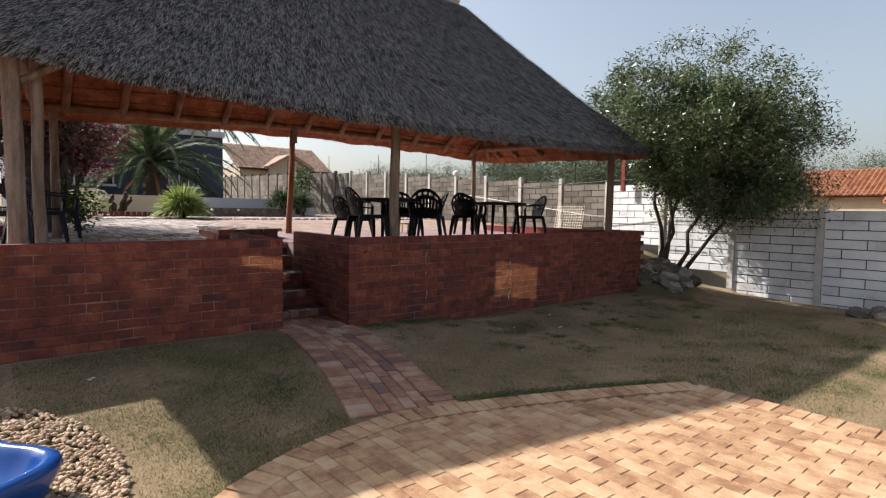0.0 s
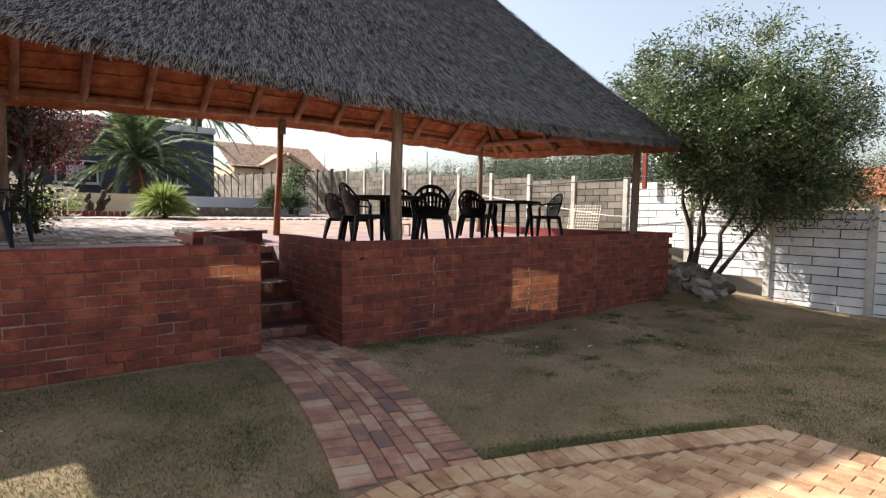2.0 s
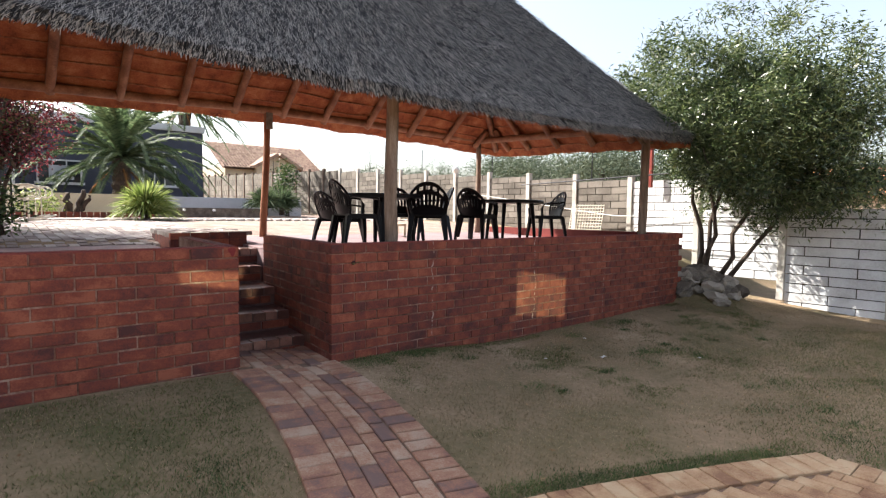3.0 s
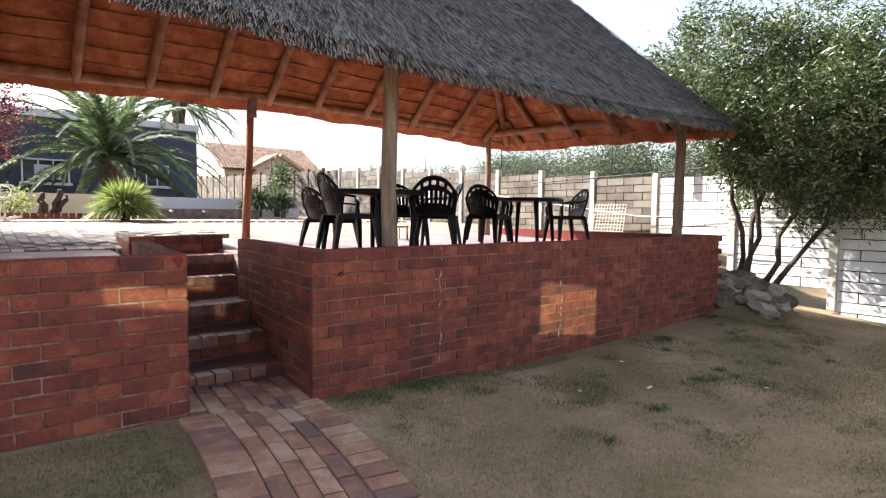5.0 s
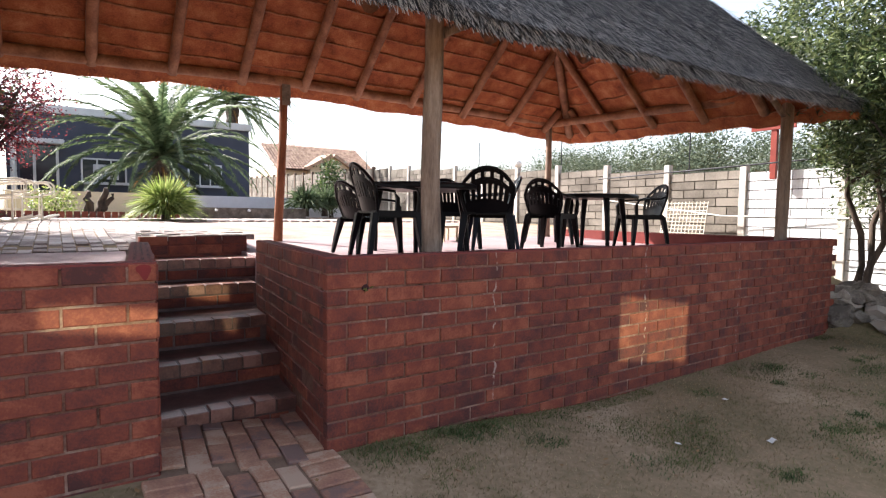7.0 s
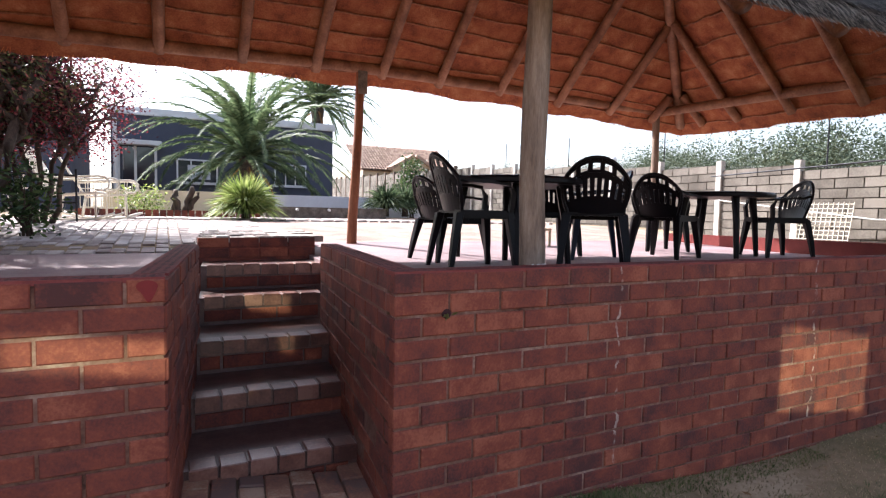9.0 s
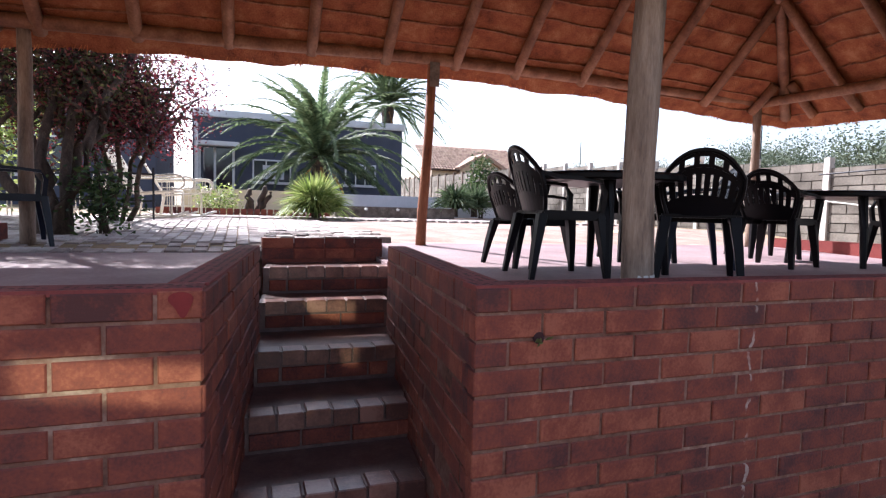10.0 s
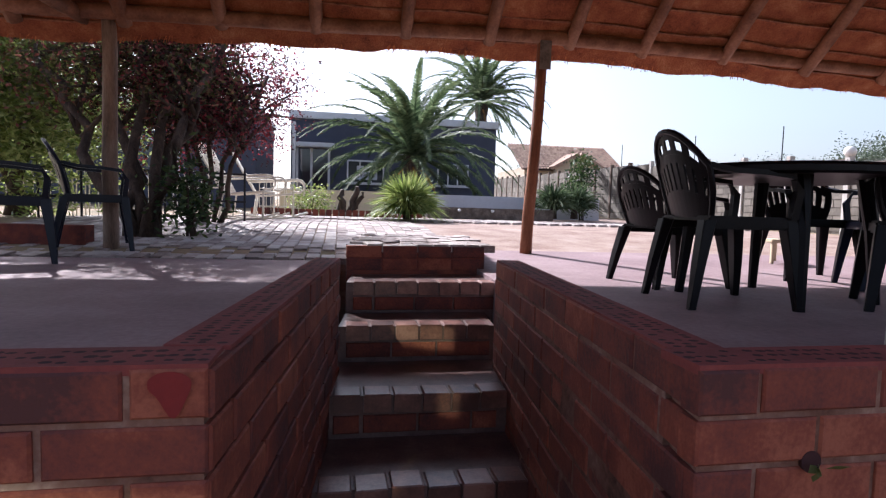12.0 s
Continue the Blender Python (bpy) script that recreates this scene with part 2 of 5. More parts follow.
def glass_mat():
    m = bpy.data.materials.new("window_glass")
    m.use_nodes = True
    b = m.node_tree.nodes["Principled BSDF"]
    b.inputs["Base Color"].default_value = (0.02, 0.025, 0.035, 1)
    b.inputs["Roughness"].default_value = 0.06
    b.inputs["Specular IOR Level"].default_value = 0.7
    return m


M_GLASS = glass_mat()
M_CURTAIN = surf("pale_blind", [(0.45, 0.46, 0.5), (0.6, 0.61, 0.64)], 3, 40, 0.8, 0.05)


# ---- mesh helpers ----
def mesh_of(bm, name, smooth=False):
    me = bpy.data.meshes.new(name)
    bm.to_mesh(me)
    bm.free()
    if smooth:
        for p in me.polygons:
            p.use_smooth = True
    return me


def part(name, bm, material, parent=None, label="", smooth=False):
    """One mesh object, under a thing, under a part, or on its own."""
    me = bm if isinstance(bm, bpy.types.Mesh) else mesh_of(bm, name, smooth)
    if not me.materials:
        me.materials.append(material)
    ob = new(name, me)
    if parent is not None:
        ob.parent = parent
        ob.matrix_parent_inverse = parent.matrix_basis.inverted()
    if label:
        tagged(ob, label)
    return ob


def thing(name, at, label, category, group="", kind=""):
    ob = new(name)
    ob.empty_display_size = 0.1
    ob.matrix_basis = at if isinstance(at, Matrix) else Matrix.Translation(at)
    bpy.context.view_layer.update()
    return tagged(ob, label, category, group, kind)


def from_lists(name, verts, faces, smooth=False):
    me = bpy.data.meshes.new(name)
    me.from_pydata(verts, [], faces)
    me.update()
    if smooth:
        for p in me.polygons:
            p.use_smooth = True
    return me


def add_box(bm, x0, x1, y0, y1, z0, z1, m=None, bevel=0.0):
    r = bmesh.ops.create_cube(bm, size=1)
    vs = r["verts"]
    for v in vs:
        v.co = Vector(((x0 + x1) / 2 + v.co.x * (x1 - x0), (y0 + y1) / 2 + v.co.y * (y1 - y0), (z0 + z1) / 2 + v.co.z * (z1 - z0)))
        if m is not None:
            v.co = m @ v.co
    if bevel:
        es = list({e for v in vs for e in v.link_edges})
        bmesh.ops.bevel(bm, geom=es, offset=bevel, segments=2, affect="EDGES")


def box(x0, x1, y0, y1, z0, z1, m=None, bevel=0.0):
    bm = bmesh.new()
    add_box(bm, x0, x1, y0, y1, z0, z1, m, bevel)
    return bm


def add_tube(bm, pts, radii, sides=8, wob=0.0, seed=0, cap=True):
    """A tapered tube through pts."""
    pts = [Vector(p) for p in pts]
    rings = []
    up = Vector((0.13, 0.31, 0.94)).normalized()
    for i, p in enumerate(pts):
        d = (pts[min(i + 1, len(pts) - 1)] - pts[max(i - 1, 0)]).normalized()
        a = d.cross(up)
        if a.length < 0.2:
            a = d.cross(Vector((1, 0, 0)))
        a.normalize()
        b = d.cross(a)
        ring = []
        for k in range(sides):
            th = 2 * math.pi * k / sides
            r = radii[i]
            if wob:
                r *= 1 + wob * noise.noise(Vector((p.x * 3 + seed, p.y * 3 + k, p.z * 3)))
            ring.append(bm.verts.new(p + (a * math.cos(th) + b * math.sin(th)) * r))
        rings.append(ring)
    for r0, r1 in zip(rings, rings[1:]):
        for k in range(sides):
            bm.faces.new((r0[k], r0[(k + 1) % sides], r1[(k + 1) % sides], r1[k]))
    if cap:
        bm.faces.new(rings[0][::-1])
        bm.faces.new(rings[-1])


def tube(pts, radii, sides=8, wob=0.0, seed=0):
    bm = bmesh.new()
    add_tube(bm, pts, radii, sides, wob, seed)
    bmesh.ops.recalc_face_normals(bm, faces=bm.faces)
    return bm


def pole(p0, p1, r0, r1, sides=10, n=8, wob=0.1, bend=0.02, seed=0):
    p0, p1 = Vector(p0), Vector(p1)
    pts, rad = [], []
    for i in range(n + 1):
        f = i / n
        p = p0.lerp(p1, f)
        s = math.sin(math.pi * f) * bend
        p += Vector((noise.noise(Vector((seed, 0.3, f * 2))), noise.noise(Vector((seed, 5.3, f * 2))), 0)) * s * 2
        pts.append(p)
        rad.append(r0 + (r1 - r0) * f)
    return tube(pts, rad, sides, wob, seed)


def smooth(a, b, v):
    f = min(1.0, max(0.0, (v - a) / (b - a)))
    return f * f * (3 - 2 * f)


# ---- the ground: one sheet, low yard in front, raised yard behind ----
WALL_TOP, SLAB = 1.10, 0.93


def foot_z(x):
    """Height of the earth along the foot of the front walls."""
    return 0.16 - 0.07 * smooth(-0.9, 0.1, x) - 0.10 * smooth(0.0, 2.4, x) + 0.04 * smooth(2.6, 5.8, x)


def ground_z(x, y):
    low = -0.10 + (foot_z(x) + 0.10) * smooth(-2.2, 0.0, y)
    low += 0.02 * noise.noise(Vector((x * 0.7, y * 0.7, 0))) * (1 - 0.85 * smooth(-1.8, -2.3, y) * smooth(2.6, 1.7, x))
    high = 0.90 + 0.075 * smooth(3.5, 4.15, y) + 0.145 * smooth(4.1, 6.8, y) + 0.015 * max(0.0, y - 8)
    w = y - 0.6 * smooth(6.85, 7.3, x)
    bank = smooth(5.85, 6.55, x) * (0.62 * smooth(-1.0, 0.35, w) + 0.38 * smooth(0.0, 1.6, w))
    f = max(bank, smooth(3.45, 3.7, y))
    far = 0.0
    r = math.hypot(x, y)
    if r > 40:
        far = -min(3.0, (r - 40) * 0.02)
    return low + (high - low) * f + far


def ground():
    def axis(lo, hi, a, b, fine, coarse):
        out = list(np.arange(a, b, fine))
        v, st = b, fine
        while v < hi:
            out.append(v)
            st = min(st * 1.35, coarse)
            v += st
        v, st = a, fine
        while v > lo:
            st = min(st * 1.35, coarse)
            v -= st
            out.insert(0, v)
        return out
    xs, ys = axis(-900, 900, -6, 9, 0.12, 90), axis(-900, 900, -7, 10, 0.12, 90)
    verts = [(x, y, ground_z(x, y)) for y in ys for x in xs]
    n = len(xs)
    faces = [(j * n + i, j * n + i + 1, (j + 1) * n + i + 1, (j + 1) * n + i) for j in range(len(ys) - 1) for i in range(n - 1)]
    me = from_lists("ground", verts, faces, True)
    me.materials.append(M_LAWN)
    me.materials.append(M_SAND)
    for p in me.polygons:
        c = p.center
        if c.y > 3.4 and c.y < 26 and c.x > -0.6 and c.x < 7.6:
            p.material_index = 1
    tagged(new("ground", me), "dry trampled lawn and bare earth of the yard", "ground", kind="structure")


ground()


# ---- platform walls: mortar bodies, bricks laid on them at the end of the file ----
SK = 0.105                      # the stair runs slightly askew
COURSE, BL, BH, BT = 0.0846, 0.222, 0.073, 0.106


def prism(corners, z0, z1):
    """An upright block on a polygon of ground corners (anticlockwise)."""
    bm = bmesh.new()
    lo = [bm.verts.new((x, y, z0)) for x, y in corners]
    hi = [bm.verts.new((x, y, z1)) for x, y in corners]
    n = len(corners)
    bm.faces.new(lo[::-1])
    bm.faces.new(hi)
    for i in range(n):
        bm.faces.new((lo[i], lo[(i + 1) % n], hi[(i + 1) % n], hi[i]))
    return bm


def wall(name, corners, label):
    ob = part(name, prism(corners, -0.35, WALL_TOP - 0.012), M_MORTAR)
    return tagged(ob, label, "wall", kind="structure")


E_ = 0.006
wall_right = wall("wall_front_right", [(0.0 + E_, E_), (6.04 - E_, E_), (6.04 - E_, 0.11), (0.02 + E_, 0.11)], "red face-brick retaining wall with pale mortar joints")
wall_left = wall("wall_front_left", [(-6.0, 0.07 + E_), (-0.75 - E_, 0.07 + E_), (-0.74 - E_, 0.18), (-6.0, 0.18)], "red face-brick retaining wall beside the steps")
wall_sr = wall("wall_stair_right", [(0.012 + 0.003, 0.115), (0.13, 0.115), (0.13 + SK * 1.80, 1.86), (SK * 1.86 + 0.003, 1.86)], "low red brick wall flanking the steps")
wall_sl = wall("wall_stair_left", [(-0.86, 0.185), (-0.745 - 0.003, 0.185), (-0.745 + SK * 1.72 - 0.003, 1.86), (-0.86 + SK * 1.72, 1.86)], "low red brick wall flanking the steps")
wall_end = wall("wall_end_right", [(5.93, 0.115), (6.034, 0.115), (6.034, 4.0), (5.93, 4.0)], "red brick parapet at the end of the platform")
part("painted_face", prism([(5.921, 0.12), (5.9285, 0.12), (5.9285, 3.99), (5.921, 3.99)], SLAB + 0.002, WALL_TOP - 0.014), M_REDP, wall_end, "faded red paint on the inner face")
part("painted_top", prism([(5.921, 0.12), (6.036, 0.12), (6.036, 3.99), (5.921, 3.99)], WALL_TOP - 0.0115, WALL_TOP - 0.004), M_REDP, wall_end, "faded red paint on the wall top")
low_ledge = tagged(part("low_ledge", prism([(-6.0, 4.1), (-2.56, 4.1), (-2.56, 4.26), (-6.0, 4.26)], 0.6, 1.13), M_BRICKI), "low dark red brick kerb behind the plastic chairs", "kerb", kind="structure")

# concrete floors on both sides of the steps, and the fill under the steps' landing
def slab(name, corners, label):
    return tagged(part(name, prism(corners, 0.2, SLAB), M_SLAB), label, "floor", kind="structure")


def slab_z(y):
    """The right-hand floor falls gently from the back towards the front wall."""
    return SLAB + 0.055 * min(1.0, max(0.0, (y - 2.4) / 1.6))


rows = [(0.112, 0.14), (1.868, 0.325), (2.4, 0.338), (4.0, 0.378), (4.1, 0.38)]
verts = [p for y, x in rows for p in ((x, y, slab_z(y)), (5.925, y, slab_z(y)), (x, y, 0.2), (5.925, y, 0.2))]
faces = []
for i in range(4):
    k = 4 * i
    faces += [(k, k + 1, k + 5, k + 4), (k + 2, k + 6, k + 7, k + 3), (k, k + 4, k + 6, k + 2), (k + 1, k + 3, k + 7, k + 5)]
faces += [(0, 2, 3, 1), (16, 17, 19, 18)]
floor_me = from_lists("floor_right", verts, faces)
tagged(part("floor_right", floor_me, M_SLAB), "worn pale concrete floor under the thatch", "floor", kind="structure")
slab("floor_left", [(-6.0, 0.182), (-0.865, 0.182), (-0.685, 1.868), (-0.56, 3.5), (-6.0, 3.5)], "worn pale concrete floor under the thatch")

# steps: brick risers with header bricks as treads
TREADS = [(0.62, 0.215), (1.05, 0.388), (1.48, 0.566), (2.00, 0.745), (2.38, 0.918)]
steps = thing("steps", (-0.4, 0.6, 0), "flight of red brick steps up to the thatched platform", "steps", kind="structure")
for i, (y, z) in enumerate(TREADS):
    y1 = TREADS[i + 1][0] + 0.05 if i < 4 else 2.85
    xl, xr = -0.745 + SK * y - 0.03, SK * y + 0.03
    if i == 4:
        xr += 0.10
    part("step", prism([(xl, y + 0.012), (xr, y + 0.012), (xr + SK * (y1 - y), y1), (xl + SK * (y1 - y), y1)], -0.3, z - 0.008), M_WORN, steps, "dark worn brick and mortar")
# raised brick strip at the head of the steps
HEAD = [(-0.52, 2.78), (0.40, 2.86), (0.52, 4.2), (-0.38, 4.2)]
head = tagged(part("stair_head", prism(HEAD, 0.2, 1.05), M_BRICKI), "raised brick landing at the head of the steps", "landing", kind="structure")

# ---- thatched roof ----
FLc, FRc, BRc, BLc = (-3.74, 0.20, 2.72), (5.6, -0.32, 2.525), (6.16, 4.02, 2.72), (-3.7, 4.12, 2.70)
RL, RR = (-1.25, 1.85, 4.90), (3.15, 1.88, 4.95)
roof = thing("thatched_roof", (1.0, 1.85, 2.4), "hipped roof of dark weathered thatch over the platform", "roof")


def slope_point(side, u, v):
    """side: the two eave corners and the two ridge ends; u along the eave, v up the slope."""
    a, b, d, c = (Vector(p) for p in side)
    lo, hi = a.lerp(b, u), d.lerp(c, u)
    p = lo.lerp(hi, v)
    sag = 0.0
    if (a - b).length > 6:
        sag = (0.155 if a.y < 1 else -0.16) * math.sin(math.pi * u) * (1 - v)
    wave = 0.025 * noise.noise(Vector((u * 14, v * 2, a.x))) * (1 - v)
    p.z += -sag + wave - 0.10 * math.sin(math.pi * v) * 0.6
    return p


SIDES = {"front": (FLc, FRc, RL, RR), "right": (FRc, BRc, RR, RR), "back": (BRc, BLc, RR, RL), "left": (BLc, FLc, RL, RL)}


def thatch_side(key, drop, nu, nv):
    side = SIDES[key]
    verts, faces = [], []
    for j in range(nv + 1):
        for i in range(nu + 1):
            p = slope_point(side, i / nu, j / nv)
            p.z -= drop * ((0.65 if key in ("front", "left") else 1.1) + (0.35 if key in ("front", "left") else -0.1) * min(1.0, j / nv * 6))
            p += Vector((0, 0, 1)) * 0.03 * noise.noise(p * 5.0)
            verts.append(p)
    for j in range(nv):
        for i in range(nu):
            a = j * (nu + 1) + i
            faces.append((a, a + 1, a + nu + 2, a + nu + 1))
    return verts, faces


THICK = 0.16
for key, nu in (("front", 90), ("right", 50), ("back", 90), ("left", 50)):
    v, f = thatch_side(key, 0.0, nu, 24)
    part("thatch_slope", from_lists("thatch_slope", v, f, True), M_THATCH, roof)
    v2, f2 = thatch_side(key, THICK, nu, 24)
    # shift the underside inwards at the eave so that the cut edge leans back
    part("thatch_underside", from_lists("thatch_underside", v2, [q[::-1] for q in f2], True), M_UNDER, roof, "orange straw underside of the thatch")
    n = nu + 1
    ev = v[:n] + v2[:n]
    part("eave_edge", from_lists("eave_edge", ev, [(i, i + n, i + n + 1, i + 1) for i in range(nu)], False), M_UNDER if key in ("back", "right") else M_THATCH, roof)


def stalks(key, count, rng, name="stalks"):
    """Short stalk ends lying on the slope, pointing down it."""
    side = SIDES[key]
    verts, faces = [], []
    for _ in range(count):
        u, v = rng.random(), rng.random() ** 1.3 * 0.97
        p, q = slope_point(side, u, v), slope_point(side, u, min(1, v + 0.02))
        down = (p - q).normalized()
        e = slope_point(side, min(1, u + 0.01), v) - slope_point(side, max(0, u - 0.01), v)
        if e.length < 1e-4:
            continue
        e.normalize()
        nrm = e.cross(-down).normalized()
        if nrm.z < 0:
            nrm = -nrm
        ln, w = rng.uniform(0.04, 0.12), rng.uniform(0.0014, 0.0036)
        d = (down + e * rng.uniform(-0.4, 0.4) + nrm * rng.uniform(0.05, 0.34)).normalized()
        b = p + nrm * 0.012
        k = len(verts)
        verts += [b - e * w, b + e * w, b + d * ln + e * w * 0.6, b + d * ln - e * w * 0.6]
        faces.append((k, k + 1, k + 2, k + 3))
    return tagged(part(name, from_lists(name, verts, faces), M_STRAW, roof, "loose grey stalk ends of the thatch"), kind="stuff")


rng = random.Random(5)
stalks("front", 105000, rng)
stalks("right", 24000, rng)


def fringe(key, count, rng, mat, out=0.0):
    """Ragged stalk ends hanging at the eave."""
    side = SIDES[key]
    verts, faces = [], []
    for _ in range(count):
        u = rng.random()
        p = slope_point(side, u, 0.0)
        q = slope_point(side, u, 0.05)
        down = (p - q).normalized()
        e = (slope_point(side, min(1, u + 0.01), 0) - slope_point(side, max(0, u - 0.01), 0)).normalized()
        s = rng.random()
        b = p + Vector((0, 0, -(0.6 if key in ("front", "left") else 1.1) * THICK * s)) - down * 0.05
        ln, w = rng.uniform(0.04, 0.10) * (1.15 - 0.5 * s) * (0.35 if key in ("back", "right") else 1.0), rng.uniform(0.002, 0.006)
        d = (down + e * rng.uniform(-0.3, 0.3) + Vector((0, 0, rng.uniform(-0.5, 0.2)))).normalized()
        k = len(verts)
        verts += [b - e * w, b + e * w, b + d * (ln + 0.05) + e * w * 0.5, b + d * (ln + 0.05) - e * w * 0.5]
        faces.append((k, k + 1, k + 2, k + 3))
    return tagged(part("eave_fringe", from_lists("eave_fringe", verts, faces), mat, roof, "ragged straw ends along the eave"), kind="stuff")


fringe("front", 9000, rng, M_STRAW)
M_UNDERI = surf("orange_straw_end", [(0.30, 0.085, 0.03), (0.44, 0.14, 0.05), (0.55, 0.21, 0.08)], 4, 60, 0.85, 0, 0.4, True)
fringe("back", 6000, rng, M_UNDERI)
fringe("right", 4000, rng, M_UNDERI)
bm = bmesh.new()
add_tube(bm, [RL, (-0.2, 1.86, 4.93), (1.2, 1.87, 4.93), RR], [0.10, 0.11, 0.11, 0.10], 10)
part("ridge_cap", bm, M_FPOST, roof, "pale cement ridge capping")


# rafters on the underside of each slope, and thin laths across them
def rafters(key, places, r=0.054, hip=False):
    """Poles square to the eave, each ending where it meets the hip or the ridge; hip poles follow the corner."""
    a, b, d, c = (Vector(p) for p in SIDES[key])
    axis = 0 if key in ("front", "back") else 1
    for i, w in enumerate(places):
        pts = []
        for k in range(13):
            v = 0.075 + 0.90 * k / 12
            lo, hi = a.lerp(d, v), b.lerp(c, v)
            u = w if hip else (w - lo[axis]) / (hi[axis] - lo[axis] or 1e-6)
            if -0.001 <= u <= 1.001:
                pts.append(slope_point(SIDES[key], u, v) - Vector((0, 0, THICK + 0.075)))
        if len(pts) > 2:
            part("rafter", tube(pts, [r * (1 - 0.012 * k) for k in range(len(pts))], 8, 0.15, i + 0.37 * len(key)), M_RAFTER, roof, smooth=True)


def laths(key, vs):
    side = SIDES[key]
    for j, v in enumerate(vs):
        pts = [slope_point(side, k / 30, v) - Vector((0, 0, THICK + 0.016 + 0.030 * noise.noise(Vector((k * 0.55, v * 9, len(key)))))) for k in range(31)]
        part("lath", tube(pts, [0.011] * 31, 5, 0.3, j), M_POSTR, roof)


rafters("back", [-2.95, -2.2, -1.5, -0.78, -0.06, 0.65, 1.37, 2.05, 2.85, 3.72, 4.58, 5.35])
rafters("front", [-2.9, -2.1, -1.3, -0.5, 0.3, 1.1, 1.9, 2.7, 3.5, 4.3, 5.0])
rafters("right", [3.45, 2.86, 2.12, 1.32, 0.55])
rafters("left", [0.8, 1.5, 2.3, 3.1, 3.7])
rafters("right", [0.0, 1.0], 0.06, True)
rafters("left", [0.0, 1.0], 0.06, True)
laths("back", [0.06 + 0.075 * k for k in range(12)])
laths("right", [0.06 + 0.085 * k for k in range(10)])
laths("front", [0.06 + 0.09 * k for k in range(10)])
laths("left", [0.1 + 0.12 * k for k in range(7)])

# posts and ring beam
def post(x, y, r, top, mat, label, lean=(0, 0), seed=1, painted=False):
    foot = slab_z(y) if x > 0.3 else SLAB
    t = thing("roof_post", (x, y, foot), label, "post", "posts of the thatched roof")
    part("pole", pole((x, y, foot - 0.02), (x + lean[0], y + lean[1], top), r * 1.05, r * 0.92, 14, 12, 0.12, 0.015, seed), mat, t, smooth=True)
    if painted:
        part("painted_foot", tube([(x, y, SLAB + 0.06), (x, y, SLAB + 0.15)], [r * 1.075, r * 1.065], 14, 0.12, seed), M_FPOST, t, "worn whitish paint daubed round the foot of the pole")
    return t


POSTS = [
    (0.865, 0.36, 0.062, 2.78, M_POST, "weathered grey gum pole with deep drying cracks", (0.0, 0.0), 1, True),
    (5.44, 0.30, 0.062, 2.74, M_POST, "weathered grey gum pole at the corner", (0.05, 0.0), 2, False),
    (1.04, 3.88, 0.050, 2.90, M_POSTR, "slender reddish-brown gum pole leaning slightly", (0.09, 0.0), 3, False),
    (5.47, 3.88, 0.052, 2.80, M_POST, "weathered brown gum pole by the far corner", (0.0, 0.0), 4, False),
    (-2.92, 0.36, 0.068, 2.76, M_POST, "thick weathered grey gum pole", (0.0, 0.0), 5, False),
    (-2.75, 0.46, 0.045, 2.78, M_POST, "thinner weathered gum pole beside the thick one", (0.0, 0.0), 7, False),
    (-2.33, 3.98, 0.055, 2.78, M_POST, "tan gum pole behind the plastic chairs", (0.0, 0.0), 6, False),
]
for p in POSTS:
    post(*p)
for a, b in (((0.94, 0.37, 2.46), (1.45, 0.38, 2.72)), ((5.40, 0.31, 2.44), (4.95, 0.33, 2.70)), ((-2.86, 0.37, 2.42), (-2.40, 0.37, 2.72))):
    t = thing("knee_brace", a, "short pale pole bracing a post against the ring beam", "brace", "braces of the roof posts")
    part("pole", pole(a, b, 0.034, 0.030, 8, 4, 0.1, 0.0, 3), M_POST, t, smooth=True)
bracket = thing("steel_bracket", (1.14, 3.82, 2.62), "galvanised steel bracket at the top of the slender pole", "bracket")
part("plate", box(1.08, 1.18, 3.815, 3.825, 2.56, 2.80, bevel=0.002), M_ROCK, bracket)
BEAMS = [((-3.1, 3.86, 2.72), (1.2, 3.88, 2.85)), ((1.0, 3.88, 2.85), (5.75, 3.86, 2.80)), ((-3.2, 0.36, 2.76), (1.1, 0.36, 2.74)), ((0.7, 0.36, 2.74), (5.5, 0.34, 2.76)),
         ((5.46, 0.2, 2.68), (5.50, 3.98, 2.80)), ((-2.95, 0.2, 2.70), (-2.5, 4.0, 2.72))]
for i, (a, b) in enumerate(BEAMS):
    t = thing("ring_beam", a, "varnished round pole beam carrying the rafters", "beam", "ring beam poles of the roof")
    part("pole", pole(a, b, 0.062, 0.056, 10, 14, 0.12, 0.03, 20 + i), M_RAFTER, t, smooth=True)


# ---- precast boundary wall ----
def fence_x(y):
    return 7.68 + 0.06 * max(0.0, y) + 0.03 * max(0.0, min(y, 3))


